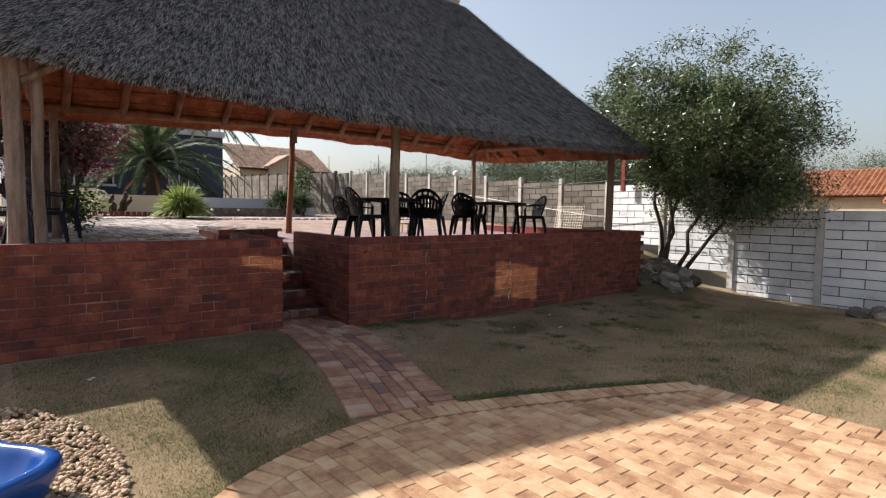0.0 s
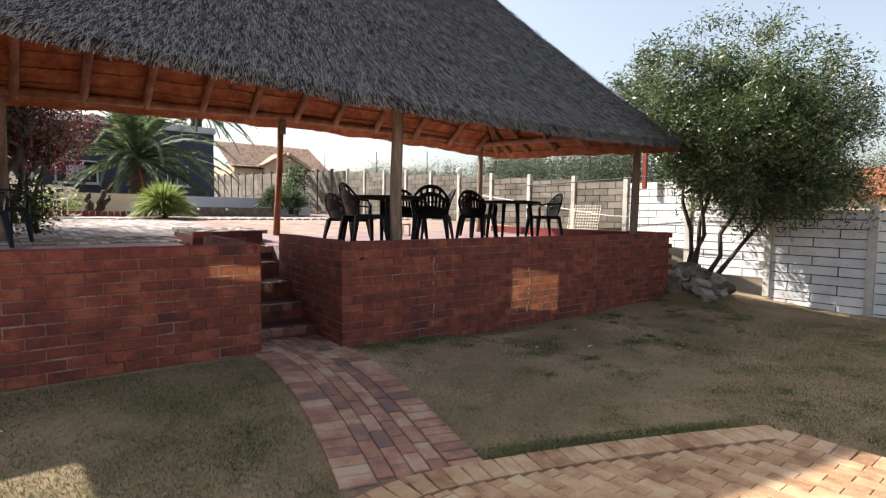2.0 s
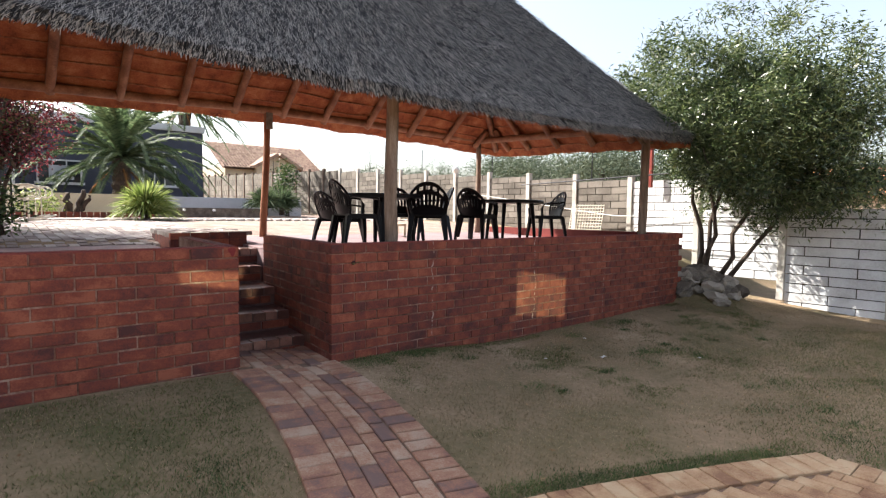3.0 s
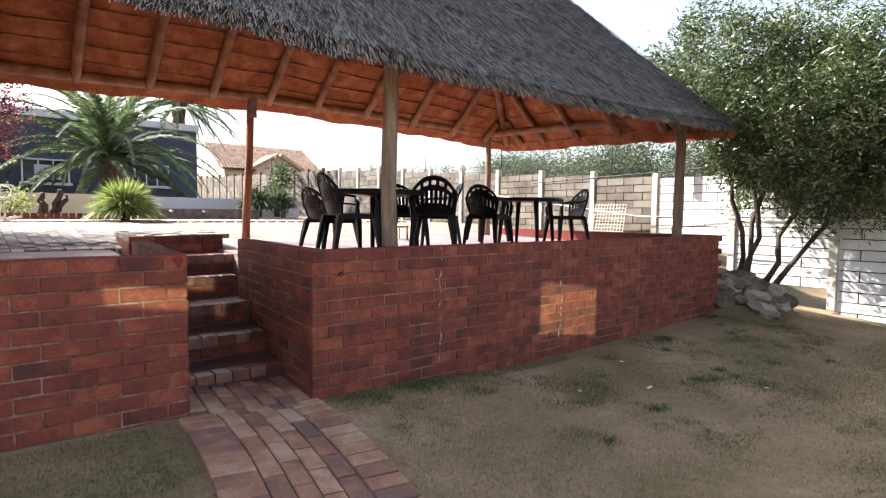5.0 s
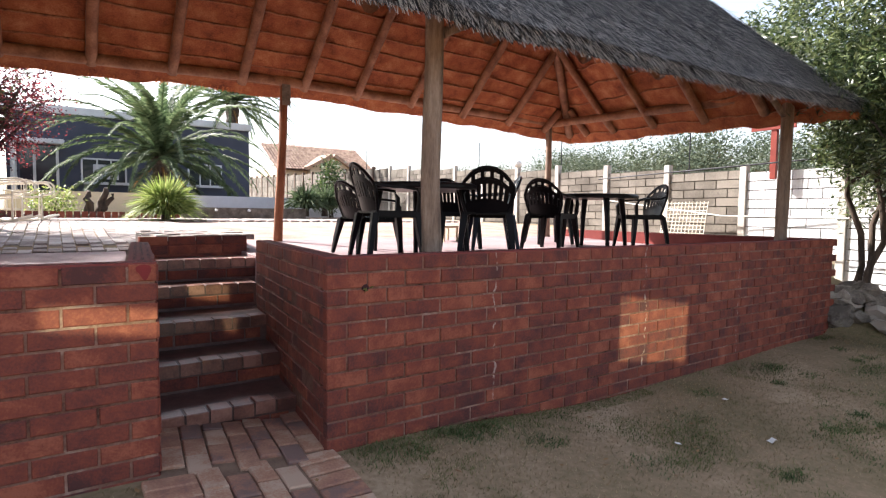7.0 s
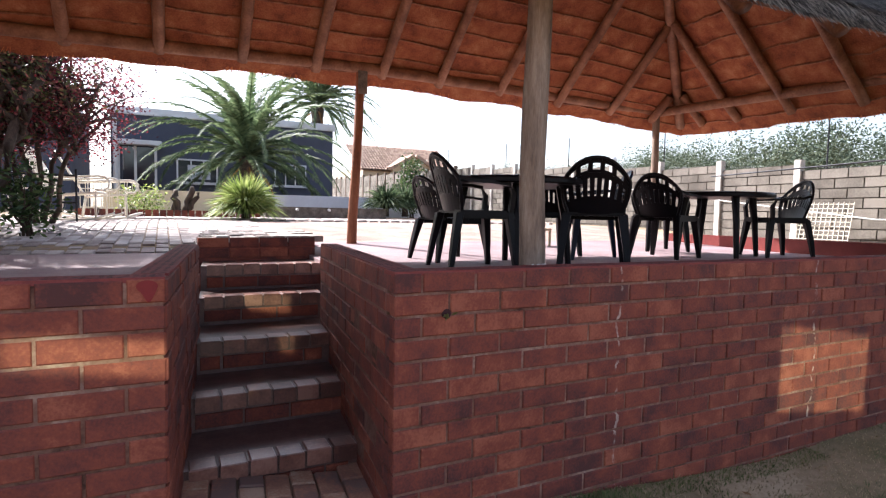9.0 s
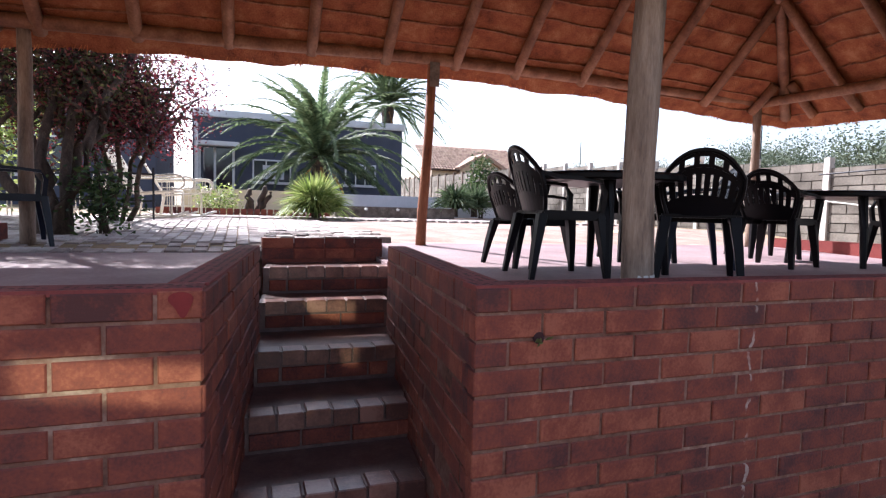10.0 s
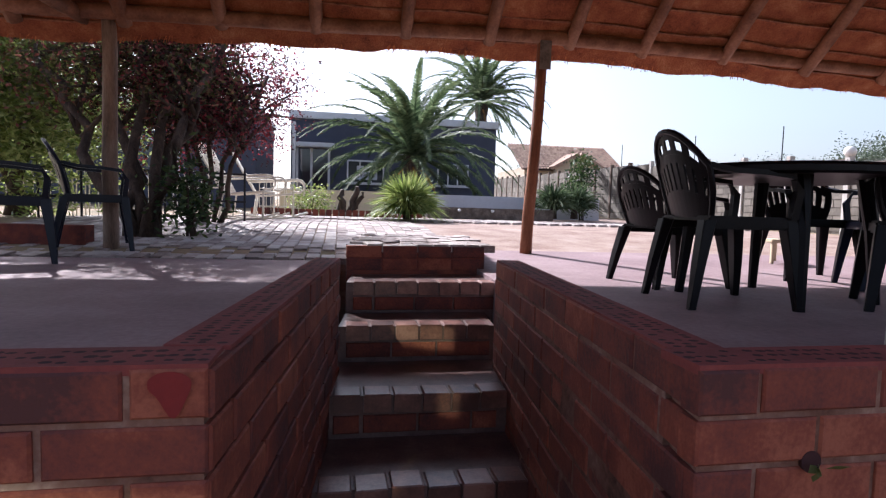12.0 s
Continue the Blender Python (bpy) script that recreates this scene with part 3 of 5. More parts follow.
def fence_panel(name, y0, y1, z0, z1, mat, rows, label):
    t = thing(name, (fence_x(y0), y0, z0), label, "fence panel", "bays of the boundary wall")
    x0, x1 = fence_x(y0), fence_x(y1)
    ang = math.atan2(x1 - x0, y1 - y0)
    m = Matrix.Translation((x0, y0, z0)) @ Matrix.Rotation(-ang, 4, "Z")
    ln, h = math.hypot(x1 - x0, y1 - y0), (z1 - z0) / rows
    part("backing", box(0.012, 0.05, 0.03, ln - 0.03, 0, z1 - z0, m), M_DARKJ, t)
    for r in range(rows):
        if mat is M_FENCEW and y0 < -0.5:
            cuts = [0.0, 0.72, ln] if r % 2 else [0.0, 0.36, 1.06, ln]
        else:
            cuts = [0.0, 0.42, 0.82, ln] if r % 2 else [0.0, 0.22, 0.64, 1.03, ln]
        cuts = [c for c in cuts if c < ln - 0.1] + [ln]
        for c0, c1 in zip(cuts, cuts[1:]):
            part("block", box(-0.006, 0.045, c0 + 0.009, c1 - 0.009, r * h + 0.008, (r + 1) * h - 0.008, m), mat, t)
    return t


def fence_post(y, z0, z1):
    t = thing("fence_post", (fence_x(y), y, z0), "pale precast concrete fence post", "fence post", "posts of the boundary wall")
    x = fence_x(y)
    # posts from y = 16 on take a darker brown
    part("shaft", box(x - 0.045, x + 0.07, y - 0.055, y + 0.055, z0 - 0.3, z1, bevel=0.008), M_FPOST if y < 16 else M_FPOSTD, t)


def fence_top(y):
    return 1.50 if y < -1.0 else (1.78 if y < 0.4 else 2.04 + 0.068 * max(0.0, min(y, 16) - 2) + 0.032 * max(0.0, y - 16))


ys = [-8.0 + 1.42 * k for k in range(40)]
for y0, y1 in zip(ys, ys[1:]):
    ym = (y0 + y1) / 2
    base = max(ground_z(fence_x(ym) - 0.1, ym), ground_z(fence_x(ym) - 0.1, y1)) - 0.12
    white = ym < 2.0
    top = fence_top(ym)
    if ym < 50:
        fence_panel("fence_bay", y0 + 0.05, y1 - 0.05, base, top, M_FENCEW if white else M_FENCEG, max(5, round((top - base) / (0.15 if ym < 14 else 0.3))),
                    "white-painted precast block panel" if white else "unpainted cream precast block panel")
    fence_post(y0, base, top + 0.07)


# ---- plants ----
def leaves(name, spots, count, size, width, mat, parent, rng, spread, label="", droop=0.0, kind="stuff"):
    """Many small pointed leaves gathered round spots."""
    verts, faces = [], []
    for _ in range(count):
        c = spots[rng.randrange(len(spots))]
        d = Vector((rng.gauss(0, 1), rng.gauss(0, 1), rng.gauss(0, 1)))
        p = Vector(c) + d * spread * 0.5
        a = Vector((rng.gauss(0, 1), rng.gauss(0, 1), rng.gauss(0, 0.7) - droop)).normalized()
        b = a.cross(Vector((rng.gauss(0, 1), rng.gauss(0, 1), rng.gauss(0, 1)))).normalized()
        ln, w = size * rng.uniform(0.6, 1.3), width * rng.uniform(0.7, 1.2)
        k = len(verts)
        verts += [p, p + a * ln * 0.5 + b * w * 0.5, p + a * ln, p + a * ln * 0.5 - b * w * 0.5]
        faces.append((k, k + 1, k + 2, k + 3))
    ob = part(name, from_lists(name, verts, faces), mat, parent, label)
    return tagged(ob, kind=kind) if kind else ob


def limb_pts(p0, p1, rng, n=6, wob=0.12):
    p0, p1 = Vector(p0), Vector(p1)
    ln = (p1 - p0).length
    out = []
    for i in range(n + 1):
        f = i / n
        p = p0.lerp(p1, f)
        if 0 < i < n:
            p += Vector((rng.uniform(-1, 1), rng.uniform(-1, 1), rng.uniform(-0.4, 0.4))) * wob * ln * 0.3
        p.z += math.sin(f * math.pi) * 0.06 * ln
        out.append(p)
    return out


def tree(name, base, stems, crown, radii, n_spots, n_leaves, leaf, mat, rng, label, spread=0.34, stem_r=0.06, twigs=14, hollow=0.35, droop=0.3, lean=(0.0, 0.0), keep=None):
    t = thing(name, base, label, "tree")
    c = Vector(crown)
    spots = []
    while len(spots) < n_spots:
        d = Vector((rng.gauss(0, 1), rng.gauss(0, 1), rng.gauss(0, 1))).normalized() * (rng.uniform(hollow, 1.0))
        k = 1 + 0.22 * noise.noise(d * 2.1 + Vector(base))
        p = c + Vector((d.x * radii[0] + d.z * lean[0], d.y * radii[1] + d.z * lean[1], d.z * radii[2])) * k
        if keep is None or keep(p):
            spots.append(p)
    bm = bmesh.new()
    for (dx, dy, ex, ey, ez) in stems:
        b = Vector(base) + Vector((dx, dy, -0.1))
        e = c + Vector((ex, ey, ez))
        add_tube(bm, limb_pts(b, e, rng, 8), [stem_r * (1 - 0.07 * i) * (1.25 if i == 0 else 1) for i in range(9)], 9, 0.15, dx)
    part("trunk", bm, M_BARK, t, "several crooked stems", True)
    for i in range(twigs):
        s = stems[i % len(stems)]
        e = c + Vector((s[2], s[3], s[4]))
        b = (Vector(base) + Vector((s[0], s[1], 0))).lerp(e, rng.uniform(0.45, 0.95))
        part("branch", tube(limb_pts(b, spots[rng.randrange(len(spots))], rng, 5), [0.026, 0.022, 0.018, 0.013, 0.009, 0.005], 6, 0.1, i), M_BARK, t, smooth=True)
    leaves("crown", spots, n_leaves, leaf[0], leaf[1], mat, t, rng, spread, droop=droop)
    return t, spots


rng = random.Random(11)
TREE_AT = (6.62, -0.12, ground_z(6.62, -0.12))
tree("garden_tree", TREE_AT, [(0, 0, -0.4, 0.2, 0.3), (0.12, -0.15, 0.5, -0.5, 0.2), (0.22, -0.25, 1.0, -0.9, -0.2), (-0.05, 0.1, -0.2, 0.8, 0.5), (0.1, 0.05, 0.2, 0.1, 0.9)],
     (7.02, -0.58, 2.70), (1.90, 1.9, 1.46), 460, 125000, (0.088, 0.023), M_LEAF, rng, "dense olive-green tree with narrow glossy leaves and several stems", 0.26, 0.038, 34, 0.12, 0.35, (-0.38, 0.24), lambda p: p.z > 2.9 or p.y < 0.35)
# tips that break the outline, and a hanging skirt
tip_tree = [o for o in scene.objects if o.name == "garden_tree"][0]
spots = []
for _ in range(130):
    d = Vector((rng.gauss(0, 1), rng.gauss(0, 1), abs(rng.gauss(0, 0.8)))).normalized()
    spots.append(Vector((7.02, -0.58, 2.60)) + Vector((d.x * 1.98 - d.z * 0.4, d.y * 1.95 + d.z * 0.26, d.z * 1.8)) * rng.uniform(0.92, 1.10))
spots = [p for p in spots if p.z > 2.9 or p.y < 0.35]
leaves("outer_foliage", spots, 11000, 0.08, 0.021, M_LEAF, tip_tree, rng, 0.20)
spots = [Vector((7.2 + rng.uniform(-0.7, 0.9), -1.5 + rng.uniform(-0.9, 0.7), rng.uniform(1.3, 2.1))) for _ in range(70)]
leaves("hanging_skirt", spots, 3200, 0.085, 0.022, M_LEAF, tip_tree, rng, 0.24, droop=0.9)


def bush_rocks(name, n, area, size, rng, label):
    for i in range(n):
        x, y = rng.uniform(area[0], area[1]), rng.uniform(area[2], area[3])
        bm = bmesh.new()
        bmesh.ops.create_icosphere(bm, subdivisions=2, radius=1)
        s = rng.uniform(size[0], size[1])
        sx, sy, sz = s * rng.uniform(0.8, 1.4), s * rng.uniform(0.7, 1.2), s * rng.uniform(0.55, 0.95)
        o = Vector((rng.uniform(0, 50), rng.uniform(0, 50), 0))
        for v in bm.verts:
            k = 1 + 0.6 * noise.noise(v.co * 1.6 + o) + 0.25 * noise.noise(v.co * 4 + o)
            v.co = Vector((v.co.x * sx, v.co.y * sy, v.co.z * sz)) * k
        ob = part(name, bm, M_BANKROCK)
        ob.matrix_basis = pose(x, y, ground_z(x, y) + sz * 0.45, rng.uniform(-20, 20), rng.uniform(-20, 20), rng.uniform(0, 360))
        tagged(ob, label, "rock", "rocks of the " + name.split("_")[0] + " heap")


bush_rocks("bank_rock", 30, (6.12, 6.95, -0.62, 0.06), (0.08, 0.17), rng, "rough grey-brown rock piled under the tree")
bush_rocks("rubble_rock", 22, (6.9, 7.5, -5.2, -3.0), (0.06, 0.15), rng, "broken grey and brick-red rubble by the white wall")


def frond(bm_v, bm_f, base, yaw, lift, length, rng, w=0.19, sag=1.0, n=104):
    """One arching feather leaf; leaflets in pairs along a rib that bends over by sag radians."""
    d = Vector((math.cos(yaw), math.sin(yaw), 0))
    side = Vector((-d.y, d.x, 0))
    pts, p = [], Vector(base)
    for i in range(n + 1):
        a = lift - sag * (i / n) ** 1.3
        pts.append(p.copy())
        p = p + (d * math.cos(a) + Vector((0, 0, math.sin(a)))) * (length / n)
    for i in range(3, n):
        f = i / n
        t = (pts[i + 1] - pts[i]).normalized()
        nrm = side.cross(t)
        lw = w * length * 0.54 * min(1.0, 0.3 + 2.4 * f) * (1.03 - f) ** 0.5 * rng.uniform(0.85, 1.1)
        for sgn in (-1, 1):
            a = (side * sgn * 0.74 + t * 0.72 + nrm * rng.uniform(-0.1, 0.35) * (1 if nrm.z > 0 else -1) + Vector((0, 0, rng.uniform(-0.22, 0.0)))).normalized()
            hw = 0.009 * length / 2 + 0.006
            k = len(bm_v)
            q = pts[i]
            bm_v += [q - t * hw, q + t * hw, q + a * lw * 0.6 + t * hw * 0.8, q + a * lw + Vector((0, 0, -0.14 * lw))]
            bm_f += [(k, k + 1, k + 2), (k, k + 2, k + 3)]
    k0 = None
    for i in range(0, n + 1, 4):
        r = 0.024 * (1.1 - i / n) * length / 2.5
        k = len(bm_v)
        bm_v += [pts[i] + side * r, pts[i] - side * r, pts[i] + Vector((0, 0, r))]
        if k0 is not None:
            for a, b in ((0, 1), (1, 2), (2, 0)):
                bm_f.append((k0 + a, k0 + b, k + b, k + a))
        k0 = k


def palm(base, height, length, count, rng, label, dry=0):
    t = thing("palm_tree", base, label, "palm tree")
    b = Vector(base)
    top = b + Vector((0, 0, height))
    bm = bmesh.new()
    n = 14
    add_tube(bm, [b + Vector((0, 0, height * i / n)) for i in range(n + 1)], [0.30 + (0.05 if i % 2 else 0) - 0.006 * i for i in range(n + 1)], 12, 0.15, 1)
    part("trunk", bm, M_BARK, t, "scaly trunk of old leaf bases")
    for k in range(count):
        v, f = [], []
        f0 = k / count
        lift = radians(86 - 108 * f0 ** 1.1 + rng.uniform(-6, 6))
        frond(v, f, top, k * 2.399 + rng.uniform(-0.2, 0.2), lift, length * rng.uniform(0.85, 1.08), rng, sag=radians(rng.uniform(28, 48) + 55 * math.sin(math.pi * min(1.0, 0.15 + f0 * 0.9))))
        part("frond", from_lists("frond", v, f), M_PALM, t)
    for k in range(dry):
        v, f = [], []
        frond(v, f, top - Vector((0, 0, 0.2)), k * 2.1 + 0.5, radians(-30), length * 0.50, rng, sag=0.9, n=34)
        part("dry_frond", from_lists("dry_frond", v, f), M_DRYPALM, t, "dry orange-brown hanging leaf")
    return t


palm((1.60, 16.4, ground_z(1.6, 16.4)), 1.75, 3.75, 64, rng, "broad date palm with arching feathery green leaves", 9)
palm((5.0, 21.5, ground_z(5.0, 21.5)), 4.5, 3.1, 64, rng, "taller date palm behind the first one", 3)


def spiky(base, r, count, rng, mat, label, width=0.022):
    t = thing("spiky_shrub", base, label, "shrub")
    verts, faces = [], []
    b = Vector(base)
    for k in range(count):
        yaw, lift = rng.uniform(0, 2 * math.pi), math.asin(rng.uniform(0.0, 1.0) ** 0.75)
        d = Vector((math.cos(yaw) * math.cos(lift), math.sin(yaw) * math.cos(lift), math.sin(lift)))
        s = d.cross(Vector((rng.uniform(-1, 1), rng.uniform(-1, 1), 1))).normalized()
        ln = r * rng.uniform(0.75, 1.1)
        p0, p1, p2 = b + d * 0.06 + Vector((0, 0, 0.12)), b + d * ln * 0.6 + Vector((0, 0, 0.16)), b + d * ln + Vector((0, 0, 0.12 - 0.25 * ln * math.cos(lift)))
        n = len(verts)
        verts += [p0 - s * width * 0.5, p0 + s * width * 0.5, p1 + s * width, p1 - s * width, p2]
        faces += [(n, n + 1, n + 2, n + 3), (n + 3, n + 2, n + 4)]
    tagged(part("leaf_rosette", from_lists("leaf_rosette", verts, faces), mat, t, "stiff pointed leaves"), kind="stuff")
    part("stump", tube([b - Vector((0, 0, 0.1)), b + Vector((0, 0, 0.2))], [0.09, 0.07], 8), M_BARK, t)
    return t


spiky((0.57, 8.75, ground_z(0.57, 8.75)), 0.80, 1000, rng, M_SPIKY, "round spiky yellow-green shrub with stiff radiating leaves", 0.013)
spiky((4.35, 11.6, ground_z(4.35, 11.6) + 0.15), 0.75, 420, rng, M_PALM, "dark green strappy shrub by the boundary wall", 0.018)
spiky((5.05, 12.0, ground_z(5.05, 12.0) + 0.15), 0.8, 420, rng, M_PALM, "dark green strappy shrub by the boundary wall", 0.018)


def shrub(base, radii, n, size, mat, rng, label, name="shrub"):
    t = thing(name, base, label, "shrub")
    b = Vector(base)
    spots = []
    for _ in range(max(20, n // 40)):
        d = Vector((rng.gauss(0, 1), rng.gauss(0, 1), rng.gauss(0, 1))).normalized() * rng.uniform(0.4, 1)
        spots.append(b + Vector((d.x * radii[0], d.y * radii[1], radii[2] + d.z * radii[2])))
    leaves("foliage", spots, n, size, size * 0.45, mat, t, rng, size * 3)
    for k in range(5):
        part("stem", tube([b + Vector((0.03 * k, 0, -0.05)), b.lerp(spots[k], 0.5), spots[k]], [0.015, 0.012, 0.006], 6), M_BARK, t)
    return t


shrub((-1.15, 10.4, ground_z(-1.15, 10.4)), (0.45, 0.3, 0.34), 900, 0.07, M_SPIKY, rng, "thin yellow-green twiggy shrub")
shrub((5.45, 12.6, ground_z(5.4, 12.6)), (0.28, 0.25, 0.85), 1300, 0.10, M_LEAF2, rng, "climbing plant with pale flowers on the boundary wall", "climber")

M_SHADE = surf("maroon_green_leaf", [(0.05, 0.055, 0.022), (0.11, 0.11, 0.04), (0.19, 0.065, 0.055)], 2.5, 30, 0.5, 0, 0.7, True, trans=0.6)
# purple-leaved tree with a vase of thin stems, and the dark tree beside it
RT = (-2.12, 6.2, ground_z(-2.12, 6.2))
tree("purple_leaf_tree", RT, [(0, 0, -0.55, 0.1, 0.2), (0.06, 0.03, 0.5, 0.2, 0.15), (0.1, 0, 0.75, -0.2, 0.1), (-0.05, 0.05, -0.2, 0.4, 0.4), (0.03, 0.02, 0.15, -0.3, 0.45), (-0.06, -0.02, -0.8, -0.2, 0.0)],
     (-2.15, 6.2, 2.72), (1.22, 1.15, 0.98), 420, 21000, (0.045, 0.026), M_RED, rng, "small tree with purple-red leaves and a vase of thin stems", 0.24, 0.034, 90, 0.2, 0.1)
DT = (-2.35, 4.75, ground_z(-2.35, 4.75))
tree("shade_tree", DT, [(0, 0, -0.5, 0.3, 0.0), (0.08, 0.05, 0.35, 0.3, 0.3), (-0.12, 0.02, -1.0, 0.1, -0.1), (0.04, -0.05, 0.9, -0.1, 0.1), (-0.06, 0.03, -0.1, 0.3, 0.5), (0.10, 0.0, 0.6, 0.5, 0.0)],
     (-2.65, 5.6, 3.0), (1.35, 1.1, 1.1), 240, 13000, (0.06, 0.03), M_SHADE, rng, "dark shade tree with maroon and green leaves", 0.36, 0.062, 34, 0.2, 0.1)
shrub((-2.0, 4.9, ground_z(-2.0, 4.9)), (0.16, 0.14, 0.42), 700, 0.08, M_LEAF2, rng, "leafy green suckers at the foot of the shade tree")
tree("green_tree", (-4.6, 7.0, ground_z(-4.6, 7.0)), [(0, 0, 0.2, 0, 0), (0.1, 0.1, -0.6, 0.2, 0.2)], (-4.35, 6.8, 2.75), (1.5, 1.3, 1.55), 260, 24000, (0.10, 0.035), M_SPIKY, rng,
     "bushy bright green tree at the edge of the yard", 0.5, 0.08, 16, 0.2, 0.2)


def far_tree(base, h, w, rng, label, name="distant_tree", n=8000, size=0.13):
    t = thing(name, base, label, "tree")
    b = Vector(base)
    part("trunk", tube([b, b + Vector((0, 0, h * 0.6))], [0.25, 0.12], 7), M_BARK, t)
    spots = []
    for _ in range(110):
        d = Vector((rng.gauss(0, 1), rng.gauss(0, 1), rng.gauss(0, 1))).normalized() * rng.uniform(0.3, 1.0)
        spots.append(b + Vector((d.x * w, d.y * w, h * 0.62 + d.z * h * 0.4)))
    leaves("crown", spots, n, size, size * 0.5, M_FAR, t, rng, 0.62)


FAR = [(16, 44, 6.5, 3.4), (22, 46, 7, 4), (27, 40, 6.5, 3.5), (31, 36, 7, 4), (24, 30, 5.0, 3), (34, 30, 8, 4), (28, 24, 6.0, 3.2), (38, 26, 7.5, 4), (22, 17, 5.6, 2.8), (27, 15, 6.5, 3.2), (33, 18, 7, 3.5),
       (19, 10, 4.6, 2.2), (24, 9, 5.6, 2.8), (32, 10, 6.2, 3), (44, 20, 8, 4), (50, 6, 9, 5), (56, 2, 10, 5), (60, 9, 9.5, 5), (46, 12, 8, 4), (40, 3, 6.5, 3.2), (62, -3, 10, 5), (58, -8, 9.5, 5)]
for x, y, h, w in FAR:
    far_tree((x, y, ground_z(x, y) + 0.4), h * rng.uniform(0.5, 0.7), w, rng, "hazy green tree beyond the boundary wall")


# ---- houses ----
def window(parent, x0, x1, y, z0, z1, bars=2, blind=False):
    w = part("window", box(x0, x1, y - 0.02, y + 0.1, z0, z1), M_GLASS, parent, "dark window glass")
    bm = bmesh.new()
    fw = 0.055
    add_box(bm, x0 - fw, x1 + fw, y - 0.05, y + 0.02, z1, z1 + fw)
    add_box(bm, x0 - fw, x0, y - 0.05, y + 0.02, z0, z1)
    add_box(bm, x1, x1 + fw, y - 0.05, y + 0.02, z0, z1)
    for k in range(1, bars + 1):
        xm = x0 + (x1 - x0) * k / (bars + 1)
        add_box(bm, xm - 0.02, xm + 0.02, y - 0.04, y + 0.01, z0, z1)
    part("window_frame", bm, M_FASCIA, w, "white window frame")
    part("window_sill", box(x0 - 0.12, x1 + 0.12, y - 0.12, y + 0.03, z0 - 0.09, z0), M_FASCIA, w, "white window sill")
    if blind:
        part("blind", box(x0 + 0.3, x1 - 0.2, y - 0.026, y - 0.021, z0 + 0.1, z1 - 0.15), M_CURTAIN, w, "pale striped blind")


HY = 20.0
gz = ground_z(1, HY) - 0.2
house = thing("flat_roofed_house", (1.4, HY, gz), "slate-blue flat-roofed house with white fascia and windows", "house")
part("wall", box(-2.35, 5.25, HY, HY + 7, gz, 4.50), M_HOUSE, house)
part("fascia", box(-2.42, 5.32, HY - 0.12, HY + 7.1, 4.50, 4.76, bevel=0.02), M_FASCIA, house, "pale fascia board along the roof edge")
window(house, -0.30, 0.95, HY, 2.30, 3.05, 2, True)
window(house, 3.05, 4.15, HY, 2.32, 3.05, 2)
dr = part("sliding_door", box(-2.0, -0.98, HY - 0.03, HY + 0.1, gz, 3.42), M_GLASS, house, "open dark sliding door")
bm = bmesh.new()
for xx in (-2.12, -1.62, -1.0):
    add_box(bm, xx - 0.04, xx + 0.04, HY - 0.06, HY + 0.02, gz, 3.45)
part("door_frame", bm, M_FASCIA, dr, "white door frame")
part("awning", box(-2.2, -0.8, HY - 0.5, HY, 3.46, 3.62, bevel=0.02), M_FASCIA, house, "white canopy over the door")
wing = thing("house_wing", (-6, 17.5, gz), "slate-blue side wing of the flat-roofed house", "house")
part("wall", box(-10.5, -3.05, 16.5, 21, gz, 4.15), M_HOUSE, wing)
part("fascia", box(-10.6, -3.0, 16.42, 21.1, 4.15, 4.35, bevel=0.02), M_FASCIA, wing)
window(wing, -6.3, -5.2, 16.5, 2.1, 3.1, 1)
pole_t = thing("white_pole", (-2.1, 18.2, gz), "slim white-painted steel pole", "pole")
part("pole", tube([(-2.1, 18.2, gz), (-2.1, 18.2, 4.1)], [0.06, 0.06], 10), M_FASCIA, pole_t)


def tiled_roof(parent, a, b, c, d, rows, cols, mat):
    """Rows of half-round tiles on the slope a-b (eave) to d-c (ridge)."""
    a, b, c, d = (Vector(p) for p in (a, b, c, d))
    nrm = (b - a).cross(d - a).normalized()
    if nrm.z < 0:
        nrm = -nrm
    verts, faces = [], []
    for r in range(rows):
        for k in range(cols):
            u0, u1, v0, v1 = k / cols, (k + 0.93) / cols, r / rows, (r + 1.12) / rows
            P = lambda u, v: a.lerp(b, u).lerp(d.lerp(c, u), min(v, 1.0))
            um = (u0 + u1) / 2
            n = len(verts)
            verts += [P(u0, v0) + nrm * 0.05, P(um, v0) + nrm * 0.13, P(u1, v0) + nrm * 0.05, P(u0, v1), P(um, v1) + nrm * 0.07, P(u1, v1)]
            faces += [(n, n + 1, n + 4, n + 3), (n + 1, n + 2, n + 5, n + 4)]
    roof_ob = part("roof", from_lists("roof", [a, b, c, d, a - nrm * 0.1, b - nrm * 0.1, c - nrm * 0.1, d - nrm * 0.1], [(0, 1, 2, 3), (7, 6, 5, 4)]), mat, parent)
    tagged(part("tiles", from_lists("tiles", verts, faces), mat, roof_ob), kind="stuff")


